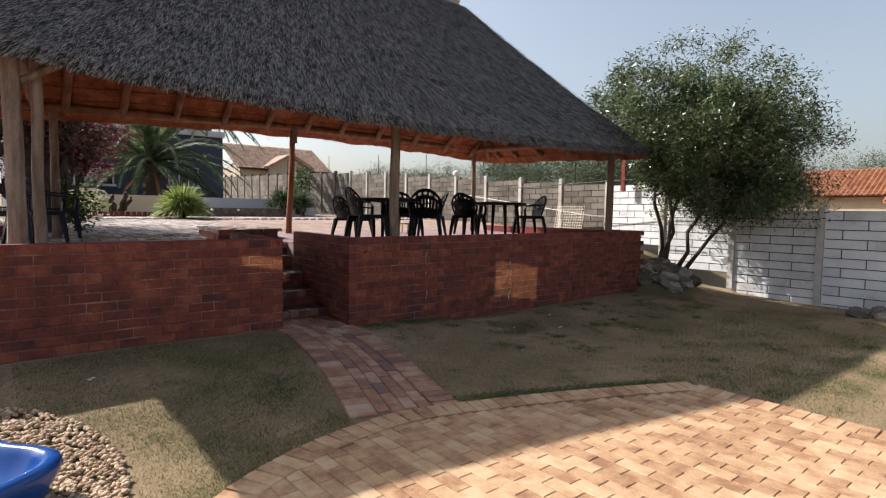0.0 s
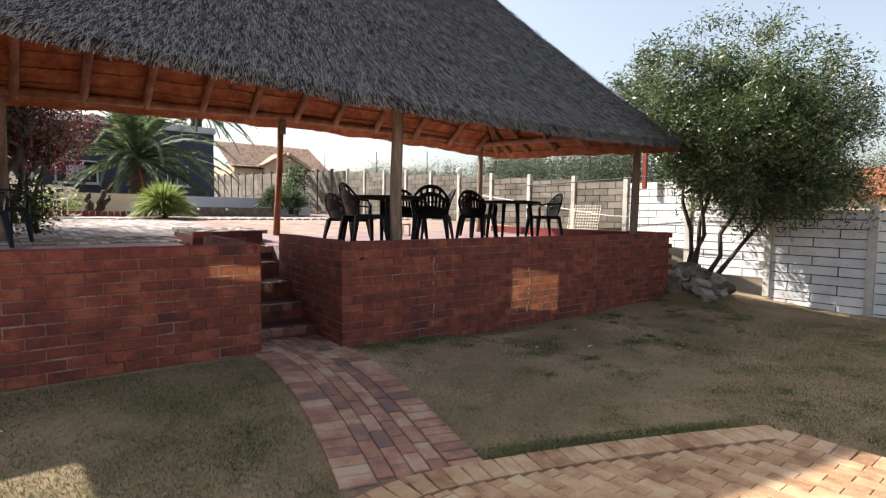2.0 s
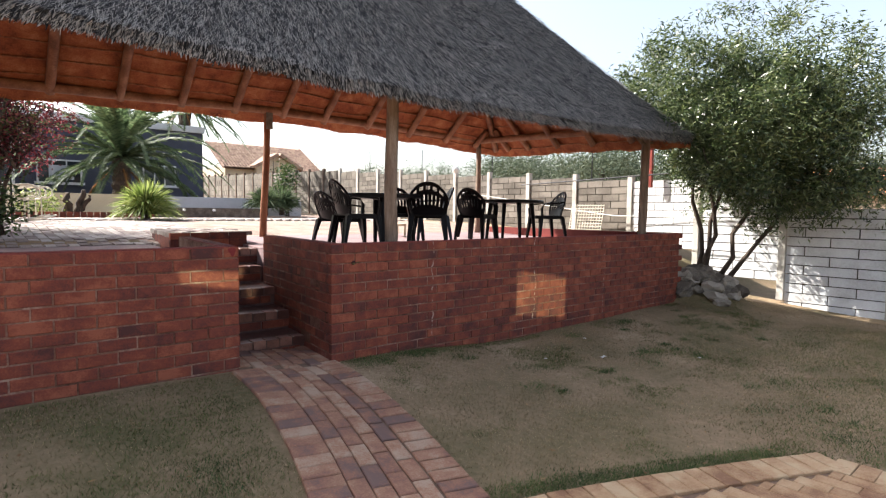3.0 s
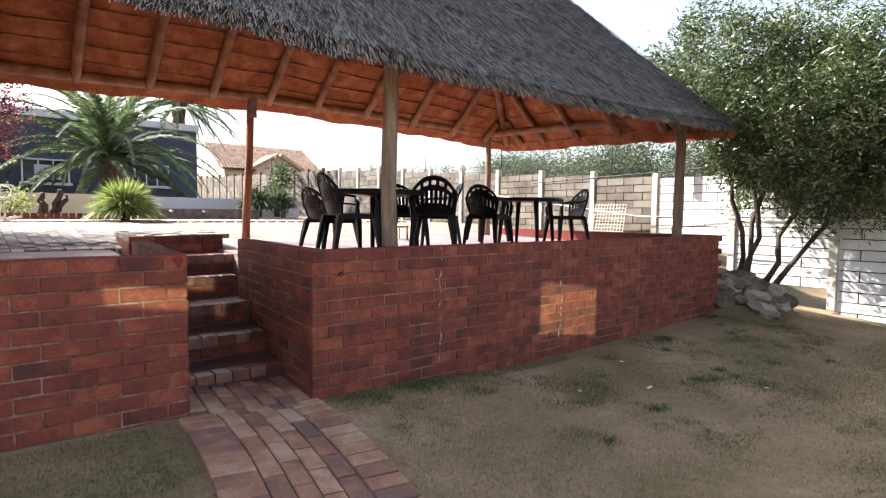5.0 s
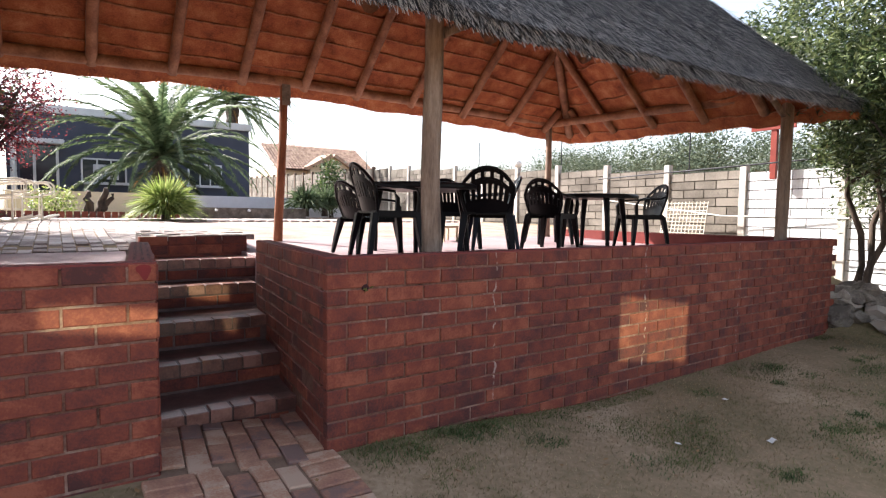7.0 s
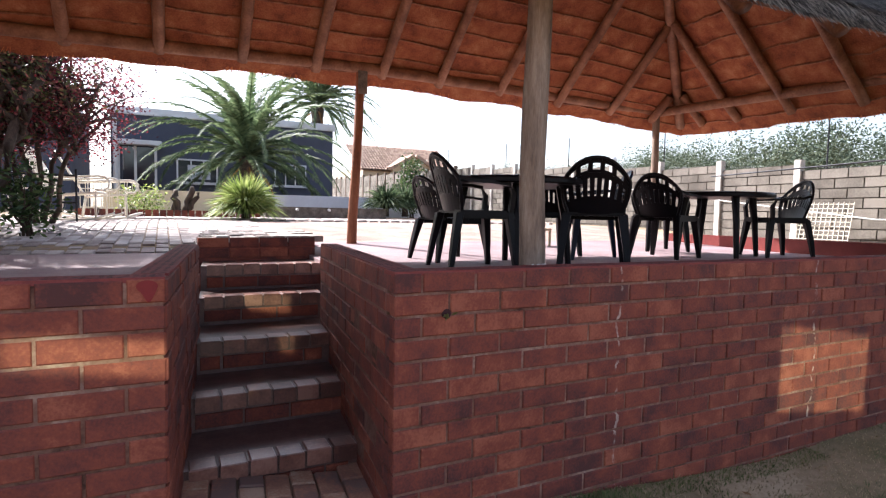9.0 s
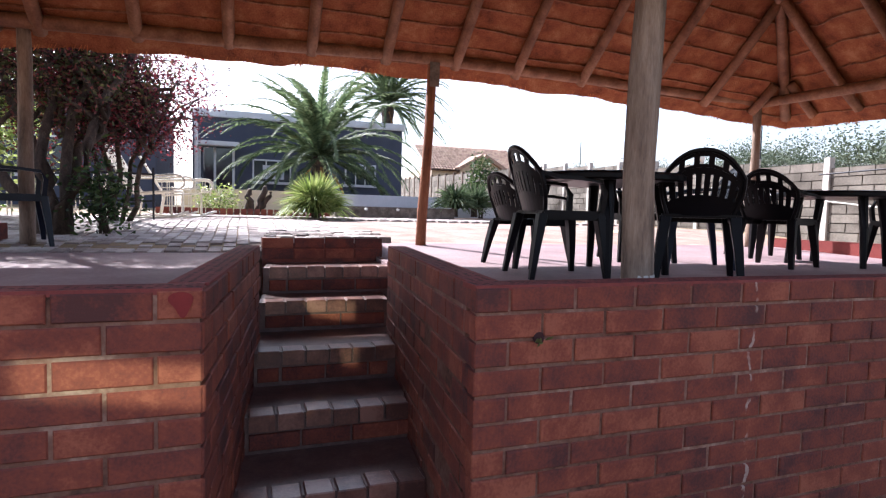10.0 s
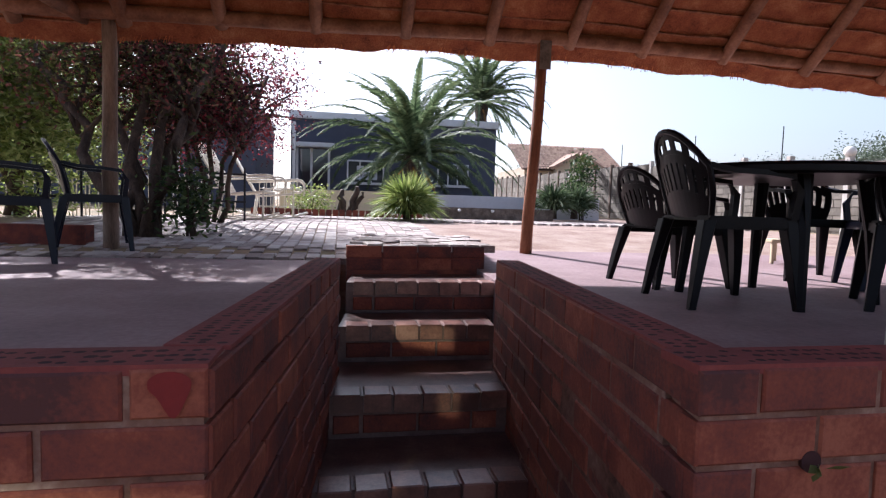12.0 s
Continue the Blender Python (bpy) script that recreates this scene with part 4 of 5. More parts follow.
gh = thing("gabled_house", (16, 38, 1.0), "beige house with brown tiled roof and a small gable", "house")
part("wall", box(12.5, 20.0, 38, 45, 0.8, 4.7), M_PLASTER, gh)
tiled_roof(gh, (12.2, 37.6, 4.55), (20.3, 37.6, 4.55), (20.3, 41.5, 6.75), (12.2, 41.5, 6.75), 12, 34, M_TILE)
part("gable", from_lists("gable", [(14.6, 37.3, 3.6), (18.0, 37.3, 3.6), (18.0, 37.3, 4.75), (16.3, 37.3, 5.7), (14.6, 37.3, 4.75), (14.6, 40, 3.6), (18.0, 40, 3.6), (18.0, 40, 4.75), (16.3, 40.6, 5.7), (14.6, 40, 4.75)],
     [(0, 1, 2, 3, 4), (1, 6, 7, 2), (5, 0, 4, 9), (2, 7, 8, 3), (3, 8, 9, 4)]), M_PLASTER, gh)
for s in (-1, 1):
    part("gable_verge", box(-0.12, 0.12, -0.25, 3.0, 0, 2.15, Matrix.Translation((16.3 + s * 1.95, 37.2, 4.66)) @ Matrix.Rotation(-s * radians(60.5), 4, "Y")), M_TILE, gh)
oh = thing("orange_roofed_house", (36, 4, 0), "cream house with orange clay roof tiles beyond the white wall", "house")
part("wall", box(33.6, 40, -3.2, 7.2, 0.0, 2.65), M_PLASTER, oh)
tiled_roof(oh, (33.2, 7.4, 2.55), (33.2, 1.6, 2.55), (36.5, 1.6, 4.2), (36.5, 7.4, 4.2), 10, 24, M_TILEO)
tiled_roof(oh, (32.0, 2.0, 2.2), (32.0, -4.6, 2.2), (35.0, -4.6, 3.5), (35.0, 2.0, 3.5), 9, 28, M_TILEO)

# low walls, planters and fences behind
gzw = ground_z(2, 13)
tagged(part("low_wall_cream", box(-2.0, 1.75, 13.0, 13.18, gzw - 0.3, 1.76, bevel=0.01), M_CREAM), "low cream-painted yard wall", "wall", kind="structure")
tagged(part("low_wall_grey", box(1.76, 6.2, 13.02, 13.2, gzw - 0.3, 1.74, bevel=0.01), M_GREYW), "low pale grey yard wall", "wall", kind="structure")
planter = thing("stone_planter", (2.6, 11.3, gzw), "low planter faced with dark blue-grey pebbles", "planter")
part("wall", box(1.3, 4.2, 11.2, 11.45, gzw - 0.2, 1.42, bevel=0.01), M_ROCK, planter)
for k in range(2):
    part("spout", tube([(2.0 + 0.75 * k, 11.18, 1.36), (2.0 + 0.75 * k, 11.1, 1.36)], [0.035, 0.03], 8), M_LITTER, planter, "small white spout")
edge = thing("brick_edging", (-0.6, 9.6, gzw), "curved row of low red edging bricks round the flower bed", "edging")
for k in range(26):
    x = -2.1 + 0.115 * k * 1.05
    part("brick", box(-0.05, 0.05, -0.035, 0.035, 0, 0.17, pose(x, 9.75 - 0.06 * math.sin(k / 25 * math.pi), ground_z(x, 9.7) - 0.02, 0, 0, (k % 3 - 1) * 2), 0.005), M_BRICK, edge)
bed = random.Random(3)
for k in range(40):
    x, y = bed.uniform(-2.0, 0.9), bed.uniform(9.85, 11.2)
    bm = bmesh.new()
    bmesh.ops.create_icosphere(bm, subdivisions=1, radius=bed.uniform(0.05, 0.1))
    for v in bm.verts:
        v.co *= 1 + 0.3 * noise.noise(v.co * 9 + Vector((k, 0, 0)))
        v.co.z *= 0.7
    ob = part("bed_stone", bm, M_FENCEG if k % 3 else M_ROCK)
    ob.matrix_basis = pose(x, y, ground_z(x, y) + 0.04, 0, 0, k * 37)
    tagged(ob, "pale garden stone in the flower bed", "stone", "stones of the flower bed")
stump = thing("driftwood_stump", (-0.35, 10.9, ground_z(-0.35, 10.9)), "gnarled brown tree stump standing in the flower bed", "stump")
sb = Vector((-0.35, 10.9, ground_z(-0.35, 10.9)))
for k, (dx, dz, r) in enumerate(((-0.18, 0.55, 0.09), (0.12, 0.62, 0.08), (0.24, 0.5, 0.06))):
    part("root", tube(limb_pts(sb + Vector((dx * 0.5 - 0.1, 0, -0.05)), sb + Vector((dx, 0, dz)), rng, 6, 0.3), [r * 1.3, r * 1.1, r, r * 0.9, r * 0.8, r * 0.7, r * 0.5], 9, 0.5, k), M_BARK, stump, smooth=True)


def railing(x0, x1, y, h, step, mat, label, name="hoop_railing"):
    t = thing(name, (x0, y, ground_z(x0, y)), label, "railing")
    n = int((x1 - x0) / step)
    for k in range(n):
        x = x0 + k * step
        z = ground_z(x, y)
        pts = [(x, y, z), (x, y, z + h * 0.85)] + [(x + step * 0.35 * (1 - math.cos(a)), y, z + h * 0.85 + step * 0.8 * math.sin(a)) for a in (0.6, 1.2, 1.57, 2.0, 2.6)] + [(x + step * 0.7, y, z + h * 0.85), (x + step * 0.7, y, z)]
        part("hoop", tube(pts, [0.009] * len(pts), 5), mat, t)
    for f in (0.18, 0.72):
        part("rail", tube([(x0, y, ground_z(x0, y) + h * f), (x1, y, ground_z(x1, y) + h * f)], [0.012, 0.012], 6), mat, t)


railing(-6.5, -2.2, 7.6, 0.62, 0.16, M_WIRE, "cream steel hoop-top garden railing")
railing(-2.4, -1.3, 12.6, 0.75, 0.15, M_WIRE, "cream steel hoop-top garden railing")
lf = thing("low_dark_fence", (-3.5, 6.9, ground_z(-3.5, 6.9)), "low black tubular fence behind the trees", "fence")
for f in (0.25, 0.6):
    part("rail", tube([(-5.5, 6.6, ground_z(-5.5, 6.6) + f), (-1.75, 6.7, ground_z(-1.75, 6.7) + f)], [0.014, 0.014], 6), M_DARKM, lf)
for k in range(9):
    x = -5.5 + 0.468 * k
    part("upright", tube([(x, 6.61, ground_z(x, 6.61) - 0.05), (x, 6.61, ground_z(x, 6.61) + 0.68)], [0.014, 0.014], 6), M_DARKM, lf)


# ---- furniture on the platform ----
def plastic_chair(name, mat, label):
    """A one-piece garden armchair, facing +y, standing at z = 0."""
    t = thing(name, (0, 0, 0), label, "chair")
    bm = bmesh.new()
    add_box(bm, -0.225, 0.225, -0.20, 0.24, 0.405, 0.43, None, 0.010)
    add_box(bm, -0.235, 0.235, 0.215, 0.255, 0.375, 0.43, None, 0.012)
    add_box(bm, -0.24, -0.205, -0.20, 0.25, 0.37, 0.43, None, 0.010)
    add_box(bm, 0.205, 0.24, -0.20, 0.25, 0.37, 0.43, None, 0.010)
    part("seat", bm, mat, t)
    for sx in (-1, 1):
        for y0, y1, top in ((0.22, 0.27, 0.60), (-0.19, -0.27, 0.43)):
            bm = bmesh.new()
            vs = []
            for z, f, w in ((0.0, 1.0, 0.020), (0.2, 0.55, 0.027), (0.41, 0.0, 0.036)):
                x, y = sx * (0.205 + 0.045 * f), y0 + (y1 - y0) * f
                vs.append([bm.verts.new((x + dx * w, y + dy * w * 0.9, z)) for dx, dy in ((-1, -1), (1, -1), (1, 1), (-1, 1))])
            for a, b in zip(vs, vs[1:]):
                for k in range(4):
                    bm.faces.new((a[k], a[(k + 1) % 4], b[(k + 1) % 4], b[k]))
            bm.faces.new(vs[0][::-1])
            bm.faces.new(vs[-1])
            bmesh.ops.bevel(bm, geom=[e for e in bm.edges if abs(e.verts[0].co.z - e.verts[1].co.z) > 0.05], offset=0.007, segments=1, affect="EDGES")
            part("leg", bm, mat, t)
        # arm: up from the front leg, back to the backrest
        pts = [(sx * 0.235, 0.22, 0.42), (sx * 0.245, 0.235, 0.55), (sx * 0.25, 0.20, 0.615), (sx * 0.255, 0.05, 0.63), (sx * 0.25, -0.10, 0.635), (sx * 0.225, -0.21, 0.66)]
        bm = bmesh.new()
        rows = []
        for i, p in enumerate(pts):
            wx, wz = (0.022, 0.012) if i > 1 else (0.018, 0.018)
            q = Vector(p)
            if i > 1:
                ring = [q + Vector((a * wx, 0, b * wz)) for a, b in ((-1, -1), (1, -1), (1, 1), (-1, 1))]
            else:
                ring = [q + Vector((a * wx, b * wz, 0)) for a, b in ((-1, 1), (1, 1), (1, -1), (-1, -1))]
            rows.append([bm.verts.new(v) for v in ring])
        for a, b in zip(rows, rows[1:]):
            for k in range(4):
                bm.faces.new((a[k], a[(k + 1) % 4], b[(k + 1) % 4], b[k]))
        bm.faces.new(rows[0][::-1])
        bm.faces.new(rows[-1])
        bmesh.ops.recalc_face_normals(bm, faces=bm.faces)
        part("armrest", bm, mat, t)
    # backrest: an arched shell, narrow slots below and a row of wide openings under the rim
    def bp(f, h):
        z = 0.42 + h * (0.41 - 0.175 * abs(f) ** 2.3)
        w = 0.195 + 0.050 * math.sin(math.pi * min(1.0, h * 1.2) / 2)
        x = f * w
        return Vector((x, -0.20 - 0.13 * ((z - 0.42) / 0.4) + 0.9 * x * x, z))

    def shell(columns, levels, hole, th=0.010):
        """A curved sheet in cells; cells for which hole says so are left open."""
        bm = bmesh.new()
        grid = [[bm.verts.new(bp(f, h)) for f in columns] for h in levels]
        for j in range(len(levels) - 1):
            for i in range(len(columns) - 1):
                if not hole(i, j):
                    bm.faces.new((grid[j][i], grid[j][i + 1], grid[j + 1][i + 1], grid[j + 1][i]))
        bmesh.ops.delete(bm, geom=[v for v in bm.verts if not v.link_faces], context="VERTS")
        bmesh.ops.recalc_face_normals(bm, faces=bm.faces)
        bmesh.ops.solidify(bm, geom=bm.faces[:], thickness=th)
        return bm

    cols, f = [-1.0], -0.86
    while f < 0.87:
        cols += [f - 0.035, f + 0.035]
        f += 0.86 / 4
    cols.append(1.0)
    part("back_panel", shell(cols, [0.0, 0.14, 0.32, 0.48, 0.64, 0.74], lambda i, j: i % 2 == 1 and 1 < j < 4), mat, t)
    cols, f = [-1.0], -0.70
    while f < 0.71:
        cols += [f - 0.105, f + 0.105]
        f += 0.35
    cols.append(1.0)
    part("back_band", shell(cols, [0.742, 0.79, 0.905, 0.985], lambda i, j: i % 2 == 1 and j == 1), mat, t)
    bm = bmesh.new()
    rim = [bp(-1, h) for h in (0.0, 0.25, 0.5, 0.75, 0.92)] + [bp(-1 + k / 6, 1.0) for k in range(13)] + [bp(1, h) for h in (0.92, 0.75, 0.5, 0.25, 0.0)]
    add_tube(bm, rim, [0.015] * len(rim), 8)
    part("back_rim", bm, mat, t)
    return t


dark = plastic_chair("plastic_chair", M_DARKP, "black plastic garden armchair with a slatted fan back")
navy = plastic_chair("plastic_chair", M_BLUEP, "navy-blue plastic garden armchair with a slatted back")


def put_chair(src, x, y, yaw, group, label="", low=0.96):
    c = copy_thing(src, pose(x, y, (slab_z(y) if x > 0.3 else SLAB) + 0.001, 0, 0, yaw))
    c.scale = (0.96, 0.90, low)
    tagged(c, label, group=group)


dark.matrix_basis = pose(1.22, 1.60, slab_z(1.6) + 0.001, 0, 0, -97) @ Matrix.Diagonal((0.96, 0.90, 0.96, 1))
navy.matrix_basis = pose(-2.40, 3.84, ground_z(-2.4, 3.84) + 0.022, 0, 0, -68) @ Matrix.Diagonal((0.96, 0.90, 0.96, 1))
tagged(dark, group="chairs round the near table")
put_chair(dark, 1.38, 2.26, -86, "chairs round the near table", "black plastic garden armchair with a lower back", 0.82)
put_chair(dark, 2.14, 1.36, -40, "chairs round the near table")
put_chair(dark, 2.62, 2.55, 165, "chairs round the near table")
put_chair(navy, 2.78, 2.05, 60, "chairs round the near table", "navy-blue plastic garden armchair between the tables")
put_chair(dark, 3.64, 2.02, -74, "chairs round the far table")
put_chair(dark, 5.05, 1.80, 66, "chairs round the far table")
put_chair(dark, 4.35, 2.75, 160, "chairs round the far table")
put_chair(navy, -2.62, 3.16, -66, "chairs at the platform's edge")
tagged(navy, group="chairs at the platform's edge")
put_chair(navy, -2.95, 2.15, -95, "chairs at the platform's edge", "dark plastic garden armchair at the edge of the floor")


def table(x, y, r, label):
    zf = slab_z(y)
    t = thing("round_table", (x, y, zf), label, "table", "plastic tables")
    bm = bmesh.new()
    n = 40
    prof = [(0.0, 0.655), (r * 0.9, 0.66), (r * 0.97, 0.655), (r, 0.64), (r, 0.615), (r * 0.96, 0.605), (0.0, 0.62)]
    rows = []
    for rr, z in prof:
        rows.append([bm.verts.new((x + rr * math.cos(2 * math.pi * k / n), y + rr * math.sin(2 * math.pi * k / n), zf + z)) for k in range(n)])
    for a, b in zip(rows, rows[1:]):
        for k in range(n):
            bm.faces.new((a[k], b[k], b[(k + 1) % n], a[(k + 1) % n]))
    bmesh.ops.remove_doubles(bm, verts=bm.verts, dist=1e-5)
    bmesh.ops.recalc_face_normals(bm, faces=bm.faces)
    part("tabletop", bm, M_DARKP, t)
    for k in range(4):
        a = math.pi / 4 + k * math.pi / 2 + 0.3
        c, s = math.cos(a), math.sin(a)
        pts = [(x + c * r * 0.80, y + s * r * 0.80, slab_z(y + s * r * 0.80) + 0.001), (x + c * r * 0.74, y + s * r * 0.74, zf + 0.35), (x + c * r * 0.66, y + s * r * 0.66, zf + 0.62)]
        part("leg", tube(pts, [0.024, 0.032, 0.040], 8), M_DARKP, t)


table(1.64, 1.72, 0.56, "round black plastic garden table")
table(4.46, 2.06, 0.52, "round black plastic garden table at the far end")

# small stool at the back of the floor
st = thing("stool", (3.17, 3.47, slab_z(3.47)), "small tan stool at the back of the floor", "stool")
zs = slab_z(3.6)
part("seat", box(3.05, 3.30, 3.35, 3.60, zs + 0.17, zs + 0.20, bevel=0.008), M_CREAM, st)
for dx in (3.06, 3.27):
    for dy in (3.36, 3.57):
        part("leg", box(dx, dx + 0.025, dy, dy + 0.025, slab_z(dy) + 0.001, zs + 0.17, bevel=0.003), M_CREAM, st)


def rocking_chair(name, at, label):
    t = thing(name, (0, 0, 0), label, "chair", "white wire rocking chairs")
    def wire(pname, pts, r=0.008):
        part(pname, tube(pts, [r] * len(pts), 6), M_WIRE, t, smooth=True)
    for sx in (-0.25, 0.25):
        wire("rocker", [(sx, 0.55, 0.10), (sx, 0.3, 0.02), (sx, 0, 0.0), (sx, -0.3, 0.03), (sx, -0.5, 0.10)], 0.016)
        wire("side_frame", [(sx, 0.33, 0.03), (sx, 0.33, 0.38), (sx, -0.2, 0.33), (sx, -0.55, 0.95)], 0.016)
        arm = [(sx, -0.32, 0.55), (sx, 0.1, 0.58), (sx, 0.38, 0.60)] + [(sx, 0.40 + 0.10 * math.sin(a), 0.50 + 0.10 * math.cos(a)) for a in (0.5, 1.2, 2.0, 2.8, 3.6)] + [(sx, 0.33, 0.42)]
        wire("armrest", arm, 0.016)
        wire("brace", [(sx, -0.2, 0.33), (sx, -0.25, 0.03)], 0.013)
    wire("top_rail", [(-0.25, -0.55, 0.95), (0, -0.58, 1.0), (0.25, -0.55, 0.95)], 0.016)
    for k in range(9):
        x = -0.22 + 0.055 * k
        wire("slat", [(x, 0.33, 0.38), (x, -0.2, 0.33), (x, -0.55, 0.95)], 0.010)
    for k in range(6):
        f = k / 5
        wire("cross_wire", [(-0.25, -0.2 - 0.35 * f, 0.33 + 0.62 * f), (0.25, -0.2 - 0.35 * f, 0.33 + 0.62 * f)], 0.010)
    wire("front_rail", [(-0.25, 0.33, 0.38), (0.25, 0.33, 0.38)], 0.016)
    t.matrix_basis = at
    return t


r1 = rocking_chair("rocking_chair", pose(-1.86, 7.25, ground_z(-1.86, 7.2) + 0.02, 0, 0, -100), "cream-painted wire rocking chair with curled arms")
copy_thing(r1, pose(-1.62, 8.2, ground_z(-1.6, 8.2) + 0.02, 0, 0, -85))

# things by the boundary wall
cross = thing("wooden_cross", (7.62, 1.40, 2.0), "red-painted wooden cross standing above the boundary wall", "cross")
part("upright", box(7.60, 7.66, 1.36, 1.45, 1.9, 2.86, bevel=0.006), M_CROSS, cross)
part("crossbar", box(7.585, 7.6, 1.10, 1.73, 2.62, 2.74, bevel=0.004), M_CROSS, cross)
net = thing("mesh_panel", (7.35, 2.7, 1.0), "pale wire mesh panel leaning against the wall", "mesh panel")
m = pose(7.42, 2.35, ground_z(7.4, 2.6) - 0.02, 0, 12, 0)
for k in range(13):
    part("wire", tube([m @ Vector((0, 0.065 * k, 0)), m @ Vector((0, 0.065 * k, 0.72))], [0.006, 0.006], 5), M_WIRE, net)
    if k < 12:
        part("wire", tube([m @ Vector((0.006, 0, 0.063 * k)), m @ Vector((0.006, 0.78, 0.063 * k))], [0.006, 0.006], 5), M_WIRE, net)
cable = thing("washing_line", (7.5, 2, 2), "thin steel pole and white line strung along the wall", "line")
part("pole", tube([(7.35, 4.4, 2.02), (7.2, 0.6, 2.12)], [0.012, 0.012], 6), M_DARKM, cable)
part("line", tube([(7.45, 6.5, 1.9), (7.35, 2.0, 1.35), (7.30, 0.3, 1.33)], [0.010, 0.010, 0.010], 5), M_LITTER, cable)
for k, y in enumerate((3.0, 6.2, 9.4, 12.6, 17, 22)):
    ep = thing("electric_fence_pole", (fence_x(y) + 0.1, y, fence_top(y)), "thin dark pole on the boundary wall", "pole", "poles on the boundary wall")
    part("pole", tube([(fence_x(y) + 0.1, y, fence_top(y) - 0.3), (fence_x(y) + 0.1, y, fence_top(y) + 0.75)], [0.014, 0.011], 6), M_DARKM, ep)

# spikes along the top of the boundary wall, and a white globe lamp on one post
verts, faces = [], []
y = 1.9
while y < 20:
    x, z = fence_x(y) + 0.03, fence_top(y) - 0.01
    k = len(verts)
    h = 0.05 + 0.03 * noise.noise(Vector((y * 9, 0, 0)))
    verts += [(x, y - 0.006, z), (x, y + 0.006, z), (x - 0.03, y + 0.02, z + h), (x + 0.03, y - 0.02, z + h * 0.9)]
    faces += [(k, k + 1, k + 2), (k, k + 1, k + 3)]
    y += 0.045
tagged(part("wall_spike_strip", from_lists("wall_spike_strip", verts, faces), M_DARKM), "thin dark security spikes along the wall top", "spikes", kind="stuff")
globe = thing("globe_lamp", (fence_x(7.62), 7.62, fence_top(7.0)), "unlit white glass globe lamp on a fence post", "lamp")
bm = bmesh.new()
bmesh.ops.create_uvsphere(bm, u_segments=16, v_segments=10, radius=0.10)
bmesh.ops.translate(bm, verts=bm.verts, vec=(fence_x(7.62), 7.62, fence_top(7.0) + 0.20))
part("globe", bm, M_LITTER, globe, smooth=True)
part("fitting", tube([(fence_x(7.62), 7.62, fence_top(7.0) + 0.05), (fence_x(7.62), 7.62, fence_top(7.0) + 0.12)], [0.05, 0.04], 10), M_DARKM, globe)

# ---- blue paddling shell, pebbles, litter ----
shell = thing("paddling_shell", (-3.56, -1.98, -0.08), "blue moulded plastic paddling pool on the lawn", "paddling pool")
bm = bmesh.new()
n = 48
def shell_r(a):
    return 0.56 * (1 + 0.11 * math.cos(5 * a + 0.6))
prof = [(0.80, 0.0), (0.96, 0.17), (1.0, 0.205), (1.06, 0.215), (1.12, 0.20), (1.13, 0.17), (1.02, 0.02), (0.98, 0.0)]
cx, cy, cz = -3.56, -1.96, -0.07
rows = []
for f, z in prof:
    rows.append([bm.verts.new((cx + f * shell_r(2 * math.pi * k / n) * math.cos(2 * math.pi * k / n), cy + f * shell_r(2 * math.pi * k / n) * math.sin(2 * math.pi * k / n), cz + z)) for k in range(n)])
for a, b in zip(rows, rows[1:]):
    for k in range(n):
        bm.faces.new((a[k], a[(k + 1) % n], b[(k + 1) % n], b[k]))
bm.faces.new(rows[0])
bmesh.ops.recalc_face_normals(bm, faces=bm.faces)
part("rim", bm, M_BLUE, shell, smooth=True)


def pebbles(rng):
    base = []
    for s in range(5):
        bm = bmesh.new()
        bmesh.ops.create_icosphere(bm, subdivisions=1, radius=1)
        for v in bm.verts:
            v.co = Vector((v.co.x * 1.3, v.co.y * 0.95, v.co.z * 0.7)) * (1 + 0.25 * noise.noise(v.co + Vector((s * 7, 0, 0))))
        bm.verts.index_update()
        base.append(([v.co.copy() for v in bm.verts], [[v.index for v in f.verts] for f in bm.faces]))
        bm.free()
    verts, faces = [], []
    for _ in range(2600):
        a, r = rng.uniform(-1.2, 2.2), rng.uniform(0.58, 1.0)
        x, y = cx + math.cos(a) * r, cy + 0.1 + math.sin(a) * r * 1.15
        s = rng.uniform(0.010, 0.021)
        v, f = base[rng.randrange(5)]
        m = pose(x, y, ground_z(x, y) + s * 0.4 + 0.012, rng.uniform(-30, 30), rng.uniform(-30, 30), rng.uniform(0, 360))
        k = len(verts)
        verts += [m @ (c * s) for c in v]
        faces += [[k + i for i in q] for q in f]
    ob = part("pebbles", from_lists("pebbles", verts, faces, True), M_PEBBLE)
    tagged(ob, "bed of rounded tan and grey pebbles round the paddling pool", "pebbles", kind="stuff")


rng = random.Random(21)
pebbles(rng)


def blades(name, count, place, size, mat, label, rng, w=0.0022):
    verts, faces = [], []
    while len(faces) < count:
        p = place(rng)
        if p is None:
            continue
        x, y, k = p
        z = ground_z(x, y)
        h = size * rng.uniform(0.4, 1.2) * k
        a, l = rng.uniform(0, 2 * math.pi), rng.uniform(0.6, 1.8) * h
        i = len(verts)
        verts += [(x - w * math.sin(a), y + w * math.cos(a), z - 0.004), (x + w * math.sin(a), y - w * math.cos(a), z - 0.004), (x + l * math.cos(a), y + l * math.sin(a), z + h)]
        faces.append((i, i + 1, i + 2))
    tagged(part(name, from_lists(name, verts, faces), mat), label, "grass", kind="stuff")


def on_paving(x, y):
    if -2.4 < y < 0.1 and abs(x - path_x(y)) < 0.45:
        return True
    return y < border_y(x) and x < 1.65


